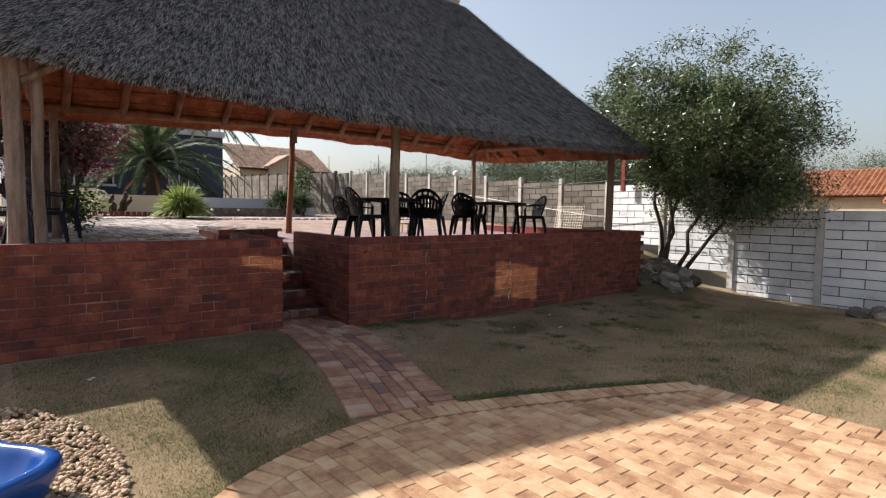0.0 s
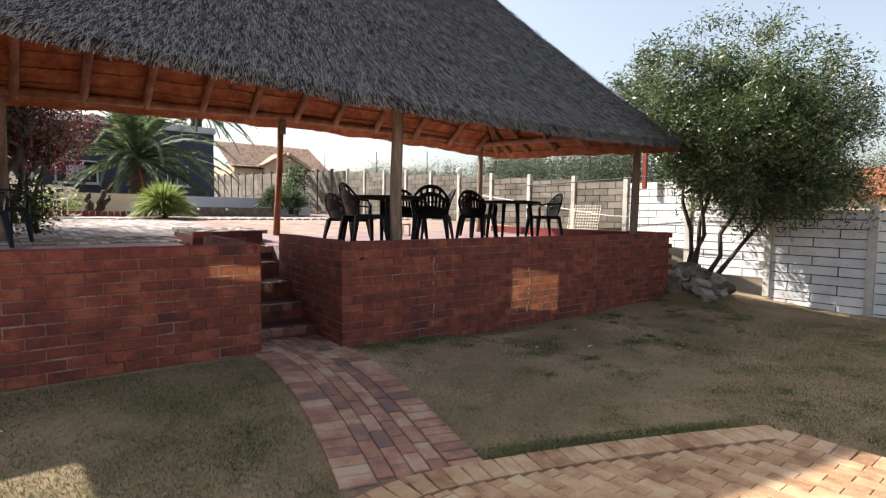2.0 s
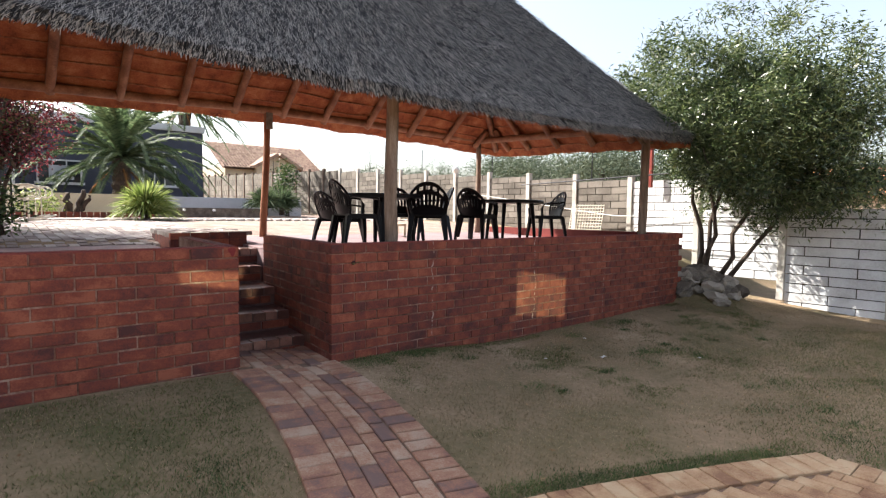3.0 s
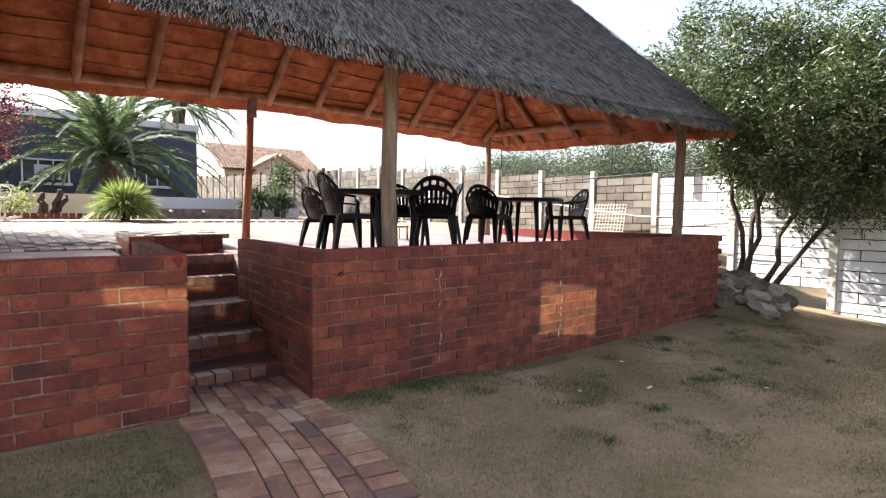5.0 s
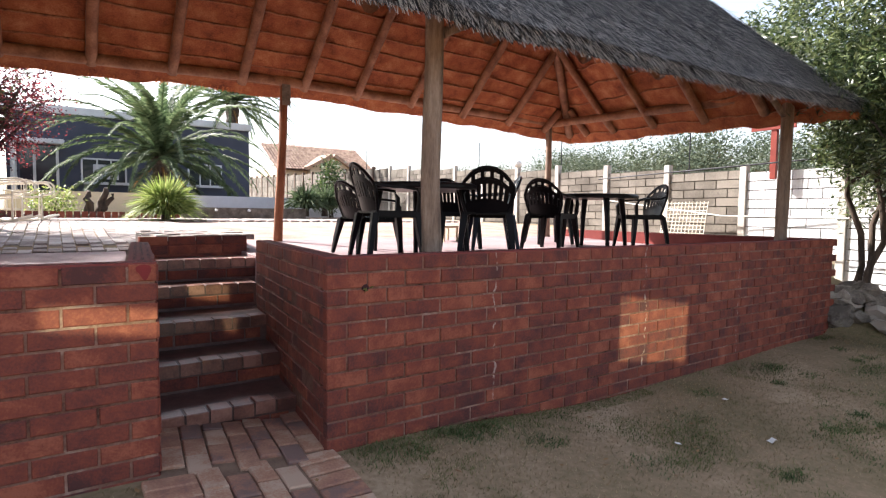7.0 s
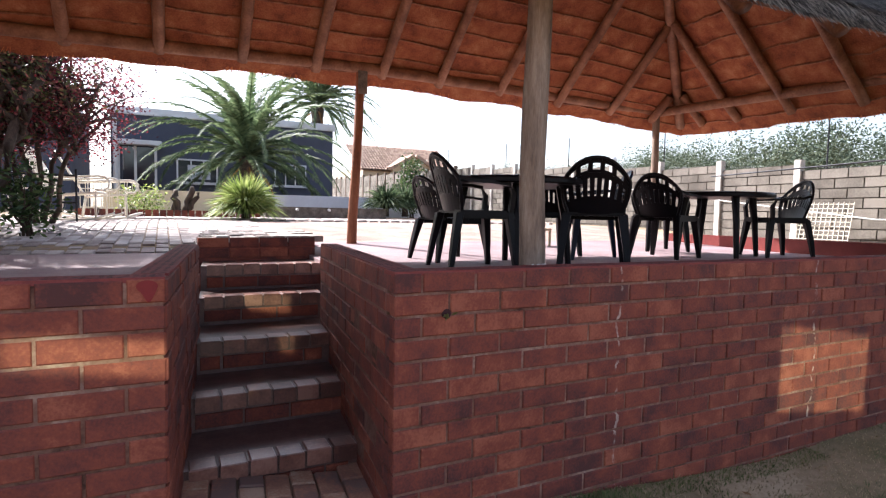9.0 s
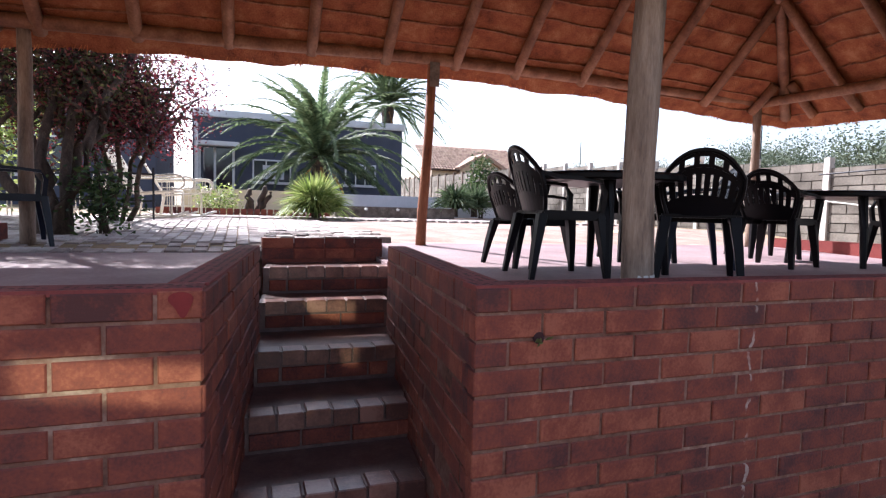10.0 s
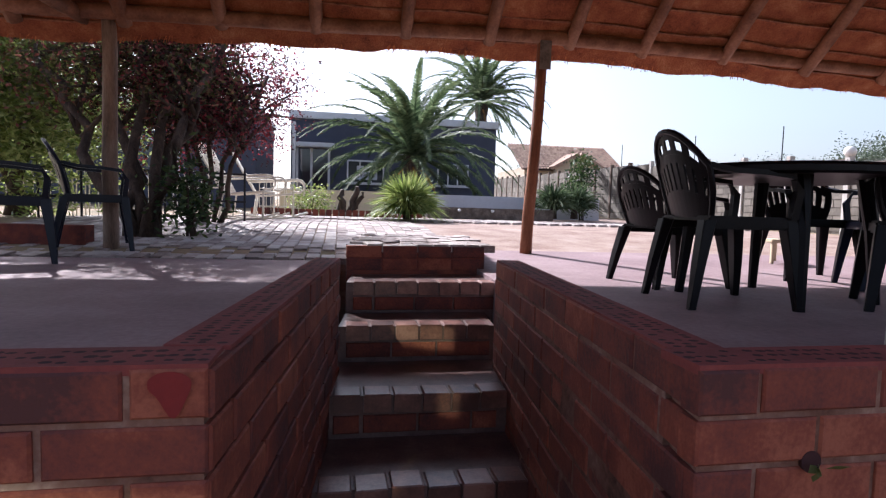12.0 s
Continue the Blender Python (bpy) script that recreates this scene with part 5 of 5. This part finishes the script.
def path_x(y):
    """Middle of the garden path, which bends gently on its way to the patio."""
    return -0.40 - 0.078 * y * y if y < 0 else -0.40 + 0.06 * min(y, 0.6)


def border_y(x):
    """Outer edge of the patio's curved border."""
    return -2.12 - 0.30 * max(0.0, x + 0.9) ** 1.3 - 0.20 * max(0.0, -0.9 - x) ** 2.3


def lawn_place(r):
    x, y = r.uniform(-4.5, 7.3), r.uniform(-4.8, 0.02)
    if on_paving(x, y):
        return None
    if noise.noise(Vector((x * 0.9, y * 0.9, 3))) + 0.25 < r.random() - 0.35:
        return None
    return x, y, 1.0


def tuft_place(r):
    x, y = r.uniform(-3.0, 6.5), r.uniform(-4.2, 0.0)
    if on_paving(x, y):
        return None
    edge = y - border_y(x) if x < 1.7 else 9
    near_edge = 0 < edge < 0.22
    foot = -0.14 < y and x > 0.1 and x < 2.6
    v = noise.noise(Vector((x * 1.3 + 4, y * 1.9, 1))) + 0.5 * noise.noise(Vector((x * 6, y * 6, 2)))
    patch = r.random() < 0.75 * smooth(0.22, 0.75, v + (0.08 if y > -1.3 and x > 0.5 else 0))
    left = x < -1.0 and r.random() < 0.5 * smooth(0.0, 0.5, 0.4 + noise.noise(Vector((x * 1.2, y * 1.2, 7))))
    right = x > 1.65 and y < -1.7 and r.random() < 0.30 * smooth(0.0, 0.5, 0.35 + noise.noise(Vector((x * 1.1, y * 1.1, 9))))
    if near_edge and r.random() < 0.9 or foot and r.random() < 0.75 or right or patch or left:
        return x, y, r.uniform(0.5, 1.1)
    return None


rng = random.Random(8)
blades("dry_grass", 120000, lawn_place, 0.014, M_BLADE, "short dry straw-coloured grass of the lawn", rng, 0.003)
blades("green_grass", 95000, tuft_place, 0.020, M_GREEN, "fresh green grass tufts along the paving and in patches", rng)
# fresh tufts gathered in clumps
CLUMPS = []
while len(CLUMPS) < 44:
    x, y = rng.uniform(1.1, 5.6), rng.uniform(-1.75, -0.25)
    if noise.noise(Vector((x * 1.1, y * 1.6, 5))) > -0.05:
        CLUMPS.append((x, y, rng.uniform(0.03, 0.13)))
CLUMPS += [(rng.uniform(0.10, 1.0), rng.uniform(-0.24, -0.03), rng.uniform(0.05, 0.10)) for _ in range(16)]
CLUMPS += [(x, border_y(x) + rng.uniform(0.03, 0.14), rng.uniform(0.05, 0.10)) for x in (-0.25 + 0.055 * k for k in range(32))]
CLUMPS += [(rng.uniform(-2.9, -1.3), rng.uniform(-2.1, -1.1), rng.uniform(0.05, 0.12)) for _ in range(20)]
CLUMPS += [(rng.uniform(1.75, 5.0), rng.uniform(-4.6, -2.2), rng.uniform(0.05, 0.14)) for _ in range(44)]


def clump_place(r):
    x, y, w = CLUMPS[r.randrange(len(CLUMPS))]
    x, y = x + r.gauss(0, w), y + r.gauss(0, w * 0.8)
    return None if on_paving(x, y) or y > -0.02 else (x, y, r.uniform(0.5, 1.1))


blades("grass_tufts", 27000, clump_place, 0.028, M_TUFT, "dark green tufts of fresh grass in the dry lawn", rng)
for k, (x, y, s) in enumerate(((2.47, -1.02, 0.038), (-2.55, -0.62, 0.035), (1.9, -0.75, 0.02), (3.3, -1.6, 0.02), (2.9, -0.5, 0.025))):
    bm = bmesh.new()
    vs = [bm.verts.new((dx * s, dy * s * 0.5, dz * s)) for dx, dy, dz in ((-1, -1, 0.05), (0, -1.1, 0.35), (1, -0.8, 0.1), (1, 1, 0.3), (0, 1.0, 0.1), (-1, 0.8, 0.25))]
    bm.faces.new((vs[0], vs[1], vs[4], vs[5]))
    bm.faces.new((vs[1], vs[2], vs[3], vs[4]))
    ob = part("paper_scrap", bm, M_LITTER)
    ob.matrix_basis = pose(x, y, ground_z(x, y) + 0.008, 0, 0, 40 * k)
    tagged(ob, "crumpled white scrap of litter on the lawn", "litter", "litter on the lawn")
verts, faces = [], []
for _ in range(420):
    x, y = rng.uniform(-3, 6.5), rng.uniform(-4.5, -0.05)
    if rng.random() < 0.5:
        x, y = rng.uniform(5.4, 7.3), rng.uniform(-1.6, 0.4)
    a, s = rng.uniform(0, 6.28), rng.uniform(0.012, 0.028)
    z = ground_z(x, y) + 0.02
    d, e = Vector((math.cos(a), math.sin(a), 0.1)) * s, Vector((-math.sin(a), math.cos(a), 0.15)) * s * 0.4
    p = Vector((x, y, z))
    k = len(verts)
    verts += [p - d, p + e, p + d, p - e]
    faces.append((k, k + 1, k + 2, k + 3))
tagged(part("fallen_leaves", from_lists("fallen_leaves", verts, faces), M_DRIED), "scattered dry brown leaves on the ground", "leaves", kind="stuff")


# ---- bricks of the walls, steps and paving, each a piece of its own ----
def brick_mesh(name, l, h, d, mat, ch=0.004):
    """A brick from (0, 0, 0) to (l, d, h), outer face at y = 0 with chamfered arrises."""
    v = [(0, ch, 0), (l, ch, 0), (l, ch, h), (0, ch, h), (ch, 0, ch), (l - ch, 0, ch), (l - ch, 0, h - ch), (ch, 0, h - ch), (0, d, 0), (l, d, 0), (l, d, h), (0, d, h)]
    f = [(4, 5, 6, 7), (0, 1, 5, 4), (1, 2, 6, 5), (2, 3, 7, 6), (3, 0, 4, 7), (1, 0, 8, 9), (2, 1, 9, 10), (3, 2, 10, 11), (0, 3, 11, 8), (9, 8, 11, 10)]
    me = from_lists(name, v, f)
    me.materials.append(mat)
    return me


def copies_joined(me, mats, name):
    verts, faces = [], []
    base_v, base_f = [v.co.copy() for v in me.vertices], [list(p.vertices) for p in me.polygons]
    for m in mats:
        k = len(verts)
        verts += [m @ c for c in base_v]
        faces += [[k + i for i in q] for q in base_f]
    return from_lists(name, verts, faces)


ST, HD = brick_mesh("brick", BL, BH, 0.05, M_BRICK), brick_mesh("brick", BT, BH, 0.05, M_BRICK)
THREEQ = brick_mesh("brick", 0.164, BH, 0.05, M_BRICK)
rng = random.Random(77)


def lay(parent, origin, ang, length, courses, z0, limit=1e9, start_half=False):
    """Running bond along +x of a frame at origin turned by ang; bricks past limit are joined."""
    frame_m = Matrix.Translation((origin[0], origin[1], 0)) @ Matrix.Rotation(ang, 4, "Z")
    far = []
    for c in range(courses):
        z = z0 + c * COURSE
        u = 0.0
        half = (c % 2 == 0) != start_half
        while u < length - 0.03:
            l = BT if (half and u == 0.0) else BL
            me = HD if l == BT else ST
            if u + l > length:
                l = length - u
                me = HD if l < 0.13 else (THREEQ if l < 0.2 else ST)
                if l < 0.07:
                    break
            m = frame_m @ pose(u, rng.uniform(-0.0035, 0.003), z + rng.uniform(-0.0015, 0.0015), rng.uniform(-0.4, 0.4), rng.uniform(-0.25, 0.25), rng.uniform(-0.3, 0.3))
            if u < limit:
                ob = part("brick", me, M_BRICK, parent)
                ob.matrix_basis = m
                ob.matrix_parent_inverse = Matrix.Identity(4)
            else:
                far.append(m)
            u += l + 0.010
    if far:
        tagged(part("bricks_beyond", copies_joined(ST, far, "bricks_beyond"), M_BRICKI, parent), kind="stuff")


Z0 = WALL_TOP - 15 * COURSE
lay(wall_right, (0.0, 0.0), 0.0, 6.04, 15, Z0, 4.45)
# the left wall is laid from its corner by the steps outwards, seen from the same side
def lay_left(parent, x_corner, y, length, courses, z0, limit):
    far = []
    for c in range(courses):
        z = z0 + c * COURSE
        u = 0.0
        half = c % 2 == 0
        while u < length:
            l = BT if (half and u == 0.0) else BL
            me = HD if l == BT else ST
            m = pose(x_corner - u - l, y + rng.uniform(-0.002, 0.002), z + rng.uniform(-0.0015, 0.0015), rng.uniform(-0.4, 0.4), rng.uniform(-0.25, 0.25), rng.uniform(-0.3, 0.3))
            if u < limit:
                ob = part("brick", me, M_BRICK, parent)
                ob.matrix_basis = m
            else:
                far.append(m)
            u += l + 0.010
    tagged(part("bricks_beyond", copies_joined(ST, far, "bricks_beyond"), M_BRICKI, parent), kind="stuff")


lay_left(wall_left, -0.75, 0.07, 5.2, 15, Z0, 2.6)
ANG = math.atan2(1.0, SK)
# inner faces of the stair walls
lay(wall_sl, (-0.745 + 0.0, 0.075), ANG, 1.80, 15, Z0, 9, True)
lay(wall_sr, (SK * 1.86, 1.86), ANG + math.pi, 1.855, 15, Z0, 9, True)

# coping: flat bricks, the shade in their rows of round perforations painted as dark discs on top
HOLE = surf("perforation_shadow_clay", [(0.03, 0.01, 0.012), (0.05, 0.018, 0.018)], 9, 60, 0.9, 0)
TOPC = surf("coping_clay", [(0.13, 0.03, 0.028), (0.22, 0.05, 0.042)], 9, 90, 0.8, 0.3)


def coping(parent, p0, p1, inner, n):
    """Flat dark discs for the perforations in the flat top course from p0 to p1, inner being the inward direction."""
    p0, p1, w = Vector((*p0, 0)), Vector((*p1, 0)), Vector((*inner, 0))
    d = (p1 - p0) / n
    bm_top = prism([((p0 + w * 0.004).x, (p0 + w * 0.004).y), ((p1 + w * 0.004).x, (p1 + w * 0.004).y), ((p1 + w * 0.112).x, (p1 + w * 0.112).y), ((p0 + w * 0.112).x, (p0 + w * 0.112).y)], WALL_TOP - 0.02, WALL_TOP - 0.004)
    bmesh.ops.recalc_face_normals(bm_top, faces=bm_top.faces)
    part("coping", bm_top, TOPC, parent, "perforated bricks laid flat along the wall top")
    verts, faces = [], []
    for i in range(2 * n):
        for j in range(3):
            if rng.random() < 0.18:
                continue
            c = p0 + d * (i / 2 + 0.25 + rng.uniform(-0.08, 0.08)) + w * (0.024 + 0.030 * j + rng.uniform(-0.003, 0.003))
            k = len(verts)
            r = rng.uniform(0.005, 0.009)
            verts += [(c.x + r * 1.3 * math.cos(a), c.y + r * math.sin(a), WALL_TOP - 0.0035) for a in (0, 1.05, 2.09, 3.14, 4.19, 5.24)]
            faces += [tuple(range(k, k + 6))]
    tagged(part("perforations", from_lists("perforations", verts, faces), HOLE, parent), kind="stuff")


coping(wall_right, (0.0, 0.0), (6.03, 0.0), (0, 1), 130)
coping(wall_left, (-5.9, 0.07), (-0.75, 0.07), (0, 1), 110)
coping(wall_sl, (-0.735, 0.185), (-0.735 + SK * 1.68, 1.86), (-0.995, 0.1), 36)
coping(wall_sr, (0.012, 0.115), (SK * 1.86, 1.86), (0.995, -0.1), 36)

# steps: header bricks on the treads, stretchers on the risers
TREADB = brick_mesh("tread_brick", 0.112, 0.12, 0.074, M_TREAD, 0.005)
for i, (y, z) in enumerate(TREADS):
    xl = -0.735 + SK * y
    width = 0.735 + (0.10 if i == 4 else 0.0)
    k, u = 0, 0.0
    while u < width - 0.05:
        ob = part("brick", TREADB, M_TREAD, steps)
        ob.matrix_basis = pose(xl + u, y - 0.008 + rng.uniform(-0.004, 0.004), z + rng.uniform(-0.003, 0.003), -90, 0, 0) @ pose(0, 0, 0, 0, 0, rng.uniform(-1.2, 1.2))
        u += 0.124
    prev = TREADS[i - 1][1] if i else -0.02
    u = 0.0 if i % 2 else -0.11
    while u < width:
        l0, me = max(u, 0.0), ST
        if u < 0 or u + BL > width:
            me = HD
        ob = part("brick", me, M_BRICK, steps)
        ob.matrix_basis = pose(xl + min(l0, width - 0.1), y + rng.uniform(-0.002, 0.002), z - 0.163)
        u += BL + 0.01
# head of the steps: front course and flat bricks on top
for k in range(4):
    ob = part("brick", ST, M_BRICK, head)
    ob.matrix_basis = pose(-0.52 + 0.232 * k, 2.775 + 0.02 * k, 1.02, 0, 0, 5)
for k in range(4):
    ob = part("brick", ST, M_BRICK, head)
    ob.matrix_basis = pose(-0.52 + 0.232 * k, 2.775 + 0.02 * k, 0.937, 0, 0, 5)
PVR = brick_mesh("paver", 0.212, 0.104, 0.05, M_COBBLE, 0.004)
PV1 = brick_mesh("paver", 0.2125, 0.103, 0.05, M_PAVER, 0.004)
ms = []
for r in range(7):
    for k in range(9):
        x, y = -0.50 + 0.108 * k - (0.0 if r else 0.0), 2.80 + 0.222 * r + 0.009 * k
        ms.append(pose(x + 0.104 + SK * (y - 2.8), y, 1.10 + rng.uniform(-0.006, 0.006) + 0.01 * noise.noise(Vector((x * 4, y * 2, 0))), -90, 0, 90 + 5 + rng.uniform(-2, 2)))
tagged(part("paving_bricks", copies_joined(PVR, ms, "paving_bricks"), M_COBBLE, head, "sunlit pale worn bricks laid flat"), kind="stuff")

# grey pavers of the raised terrace
def field(x0, x1, y0, y1, skip=None, turn=0.0, lift=0.012):
    out = []
    r = 0
    y = y_row = y0
    while y < y1:
        x = x0
        while x < x1:
            if skip is None or not skip(x, y):
                z = max(0.925, ground_z(x + 0.1, y)) + lift + 0.012 * noise.noise(Vector((x * 1.5, y * 1.5, 0)))
                p = Vector((x + 0.104, y, z + rng.uniform(-0.002, 0.002)))
                rise = min(0.07, max(0.0, (ground_z(x + 0.1, y + 0.3) - ground_z(x + 0.1, y - 0.1)) / 0.4))
                out.append(Matrix.Translation(p) @ Matrix.Rotation(math.atan(rise), 4, "X") @ pose(0, 0, 0, -90, 0, 90 + rng.uniform(-1.5, 1.5)))
            x += 0.114
            r += 1
            y = y_row + (0.111 if r % 2 else 0)
        y_row += 0.222
        y = y_row
        r = 0
    return out


terrace = tagged(part("terrace_paving", copies_joined(PVR, field(-3.9, -0.45, 3.55, 8.6) + field(-0.5, 0.45, 4.3, 8.4) + field(-2.2, 7.2, 8.45, 9.35, lift=0.035), "terrace_paving"), M_COBBLE), "pale grey worn brick paving of the raised terrace", "paving", kind="structure")

# patio and garden path of clay pavers
def bed(name, x0, x1, y0, y1, inside, label, category):
    """A sand bed that follows the ground under laid pavers."""
    verts, faces, st = [], [], 0.1
    nx, ny = int((x1 - x0) / st), int((y1 - y0) / st)
    for j in range(ny):
        for i in range(nx):
            x, y = x0 + i * st, y0 + j * st
            if inside(x + st / 2, y + st / 2):
                k = len(verts)
                verts += [(a, b, ground_z(a, b) + 0.006) for a, b in ((x, y), (x + st, y), (x + st, y + st), (x, y + st))]
                faces.append((k, k + 1, k + 2, k + 3))
    return tagged(part(name, from_lists(name, verts, faces), M_JOINT), label, category, kind="structure")


patio = bed("patio_bed", -5.5, 1.6, -7.4, -2.1, lambda x, y: y < border_y(x) - 0.06, "sand bed of the brick patio", "paving")
near, rest = [], []
col = 0
x = -5.216
while x < 1.40:
    y = -2.10 - (0.109 if col % 2 else 0)
    lim = border_y(x + 0.05) - 0.236
    while y > -7.3 and x < 1.32:
        top = min(y, lim)
        ln = top - (y - 0.2125)
        if ln > 0.03:
            cut = Matrix.Diagonal((ln / 0.2125, 1, 1, 1))
            m = pose(x + 0.103, y - 0.2125, ground_z(x, y) + 0.022 + rng.uniform(-0.001, 0.001), -90, 0, 90 + rng.uniform(-0.4, 0.4)) @ cut
            (near if (y > -4.15 and x > -2.3) else rest).append(m)
        y -= 0.2148
    x += 0.107
    col += 1
border = []
x = -3.2
while x < 1.57:
    dx = 0.02
    sl = (border_y(x + dx) - border_y(x - dx)) / (2 * dx)
    a = math.atan(sl)
    border.append(pose(x + 0.05, border_y(x) - 0.226, ground_z(x, border_y(x)) + 0.024 + rng.uniform(-0.002, 0.002), -90, 0, 90 + math.degrees(a) + rng.uniform(-1, 1)))
    x += 0.1075 * math.cos(a)
y = -3.30
while y > -7.2:
    border.append(pose(1.425, y, ground_z(1.5, y) + 0.024 + rng.uniform(-0.002, 0.002), -90, 0, rng.uniform(-2, 2)))
    y -= 0.1075
for m in near[:300]:
    ob = part("paver", PV1, M_PAVER, patio)
    ob.matrix_basis = m
for m in border:
    ob = part("edge_paver", PV1, M_PAVER, patio)
    ob.matrix_basis = m
tagged(part("pavers_beyond", copies_joined(PV1, rest + near[300:], "pavers_beyond"), M_PAVERI, patio), kind="stuff")

path = bed("path_bed", -1.5, 0.4, -2.3, 0.65, lambda x, y: abs(x - path_x(y)) < 0.40, "sand bed of the brick garden path", "path")
PV2 = brick_mesh("paver", 0.208, 0.1015, 0.05, M_PATHP, 0.006)


def path_paver(name, u, w, turn, org, way):
    """One paver of the path, u down the path and w across it, in a frame at org heading along way."""
    m = Matrix.Translation((org[0], org[1], 0)) @ Matrix.Rotation(way, 4, "Z")
    p = m @ Vector((u, w, 0))
    ob = part(name, PV2, M_PATHP, path)
    a, e = way + radians(turn + rng.uniform(-0.8, 0.8)), 0.1
    ax = Vector((math.cos(a), math.sin(a), 0))
    ay = Vector((-ax.y, ax.x, 0))
    ax.z = (ground_z(p.x + ax.x * e, p.y + ax.y * e) - ground_z(p.x - ax.x * e, p.y - ax.y * e)) / (2 * e)
    ay.z = (ground_z(p.x + ay.x * e, p.y + ay.y * e) - ground_z(p.x - ay.x * e, p.y - ay.y * e)) / (2 * e)
    az = ax.cross(ay).normalized()
    tilt = Matrix((ax.normalized(), ay.normalized(), az)).transposed().to_4x4()
    z = ground_z(p.x, p.y) + 0.022 + rng.uniform(-0.0015, 0.0015)
    ob.matrix_basis = Matrix.Translation((p.x, p.y, z)) @ tilt @ pose(0, 0, 0, -90, 0, 0)


# in the recess of the steps, then out over the lawn in a slightly different direction
RECESS = math.atan2(-1.0, -SK)
for k in range(-3, 4):
    for r in range(3):
        u = 0.218 * r - (0.11 if k % 2 else 0.0)
        if k > -3 or r < 3:
            path_paver("paver", u, 0.109 * k - 0.054, 0, (-0.31, 0.61), RECESS)
# out over the lawn: four staggered rows along the bend, bricks laid across as edging on both sides
def path_frame(run):
    """Point on the path's middle line after run metres from the wall, and its heading."""
    y, left = 0.03, run
    while left > 0:
        d = min(0.02, left)
        slope = -0.156 * y if y < 0 else 0.0
        y -= d / math.hypot(1.0, slope)
        left -= d
    slope = -0.156 * y if y < 0 else 0.0
    return (path_x(y), y), math.atan2(-1.0, -slope)


for r in range(10):
    for k in range(4):
        at, way = path_frame(0.2185 * r + (0.109 if k % 2 else 0.0))
        path_paver("paver", 0.0, 0.1095 * (k - 2), 0, at, way)
for r in range(20):
    at, way = path_frame(0.02 + 0.1105 * r)
    for w in (-0.224, 0.437):
        path_paver("edge_paver", 0.0, w, -90, at, way)

# splash of red paint on the top brick of the left wall
bm = bmesh.new()
ring = []
for k in range(28):
    a = 2 * math.pi * k / 28
    x, z = 0.030 * math.cos(a), -0.018 + 0.018 * math.sin(a)
    if math.sin(a) < 0:
        z += 0.034 * math.sin(a) * (0.55 + 0.45 * math.sin(3.2 * x / 0.030 + 0.9))
    ring.append(bm.verts.new((-0.80 + x, 0.0635, WALL_TOP - 0.012 + z)))
bm.faces.new(ring[::-1])
part("paint_splash", bm, M_SPLASH, wall_left, "dark red paint splash on a brick")

# round drain opening in the front wall, its inner shade a flat dark disc, with a weed in it
drain = thing("drain_hole", (0.213, 0.0, 0.93), "round dark drain hole in the brick wall with a small weed", "drain hole")
part("pipe_end", tube([(0.213, -0.003, 0.93), (0.213, 0.004, 0.93)], [0.019, 0.019], 14), HOLE, drain)
for k in range(6):
    leaves("leaf", [Vector((0.213, -0.012, 0.925))], 1, 0.03, 0.014, M_GREEN, drain, rng, 0.012, kind="")
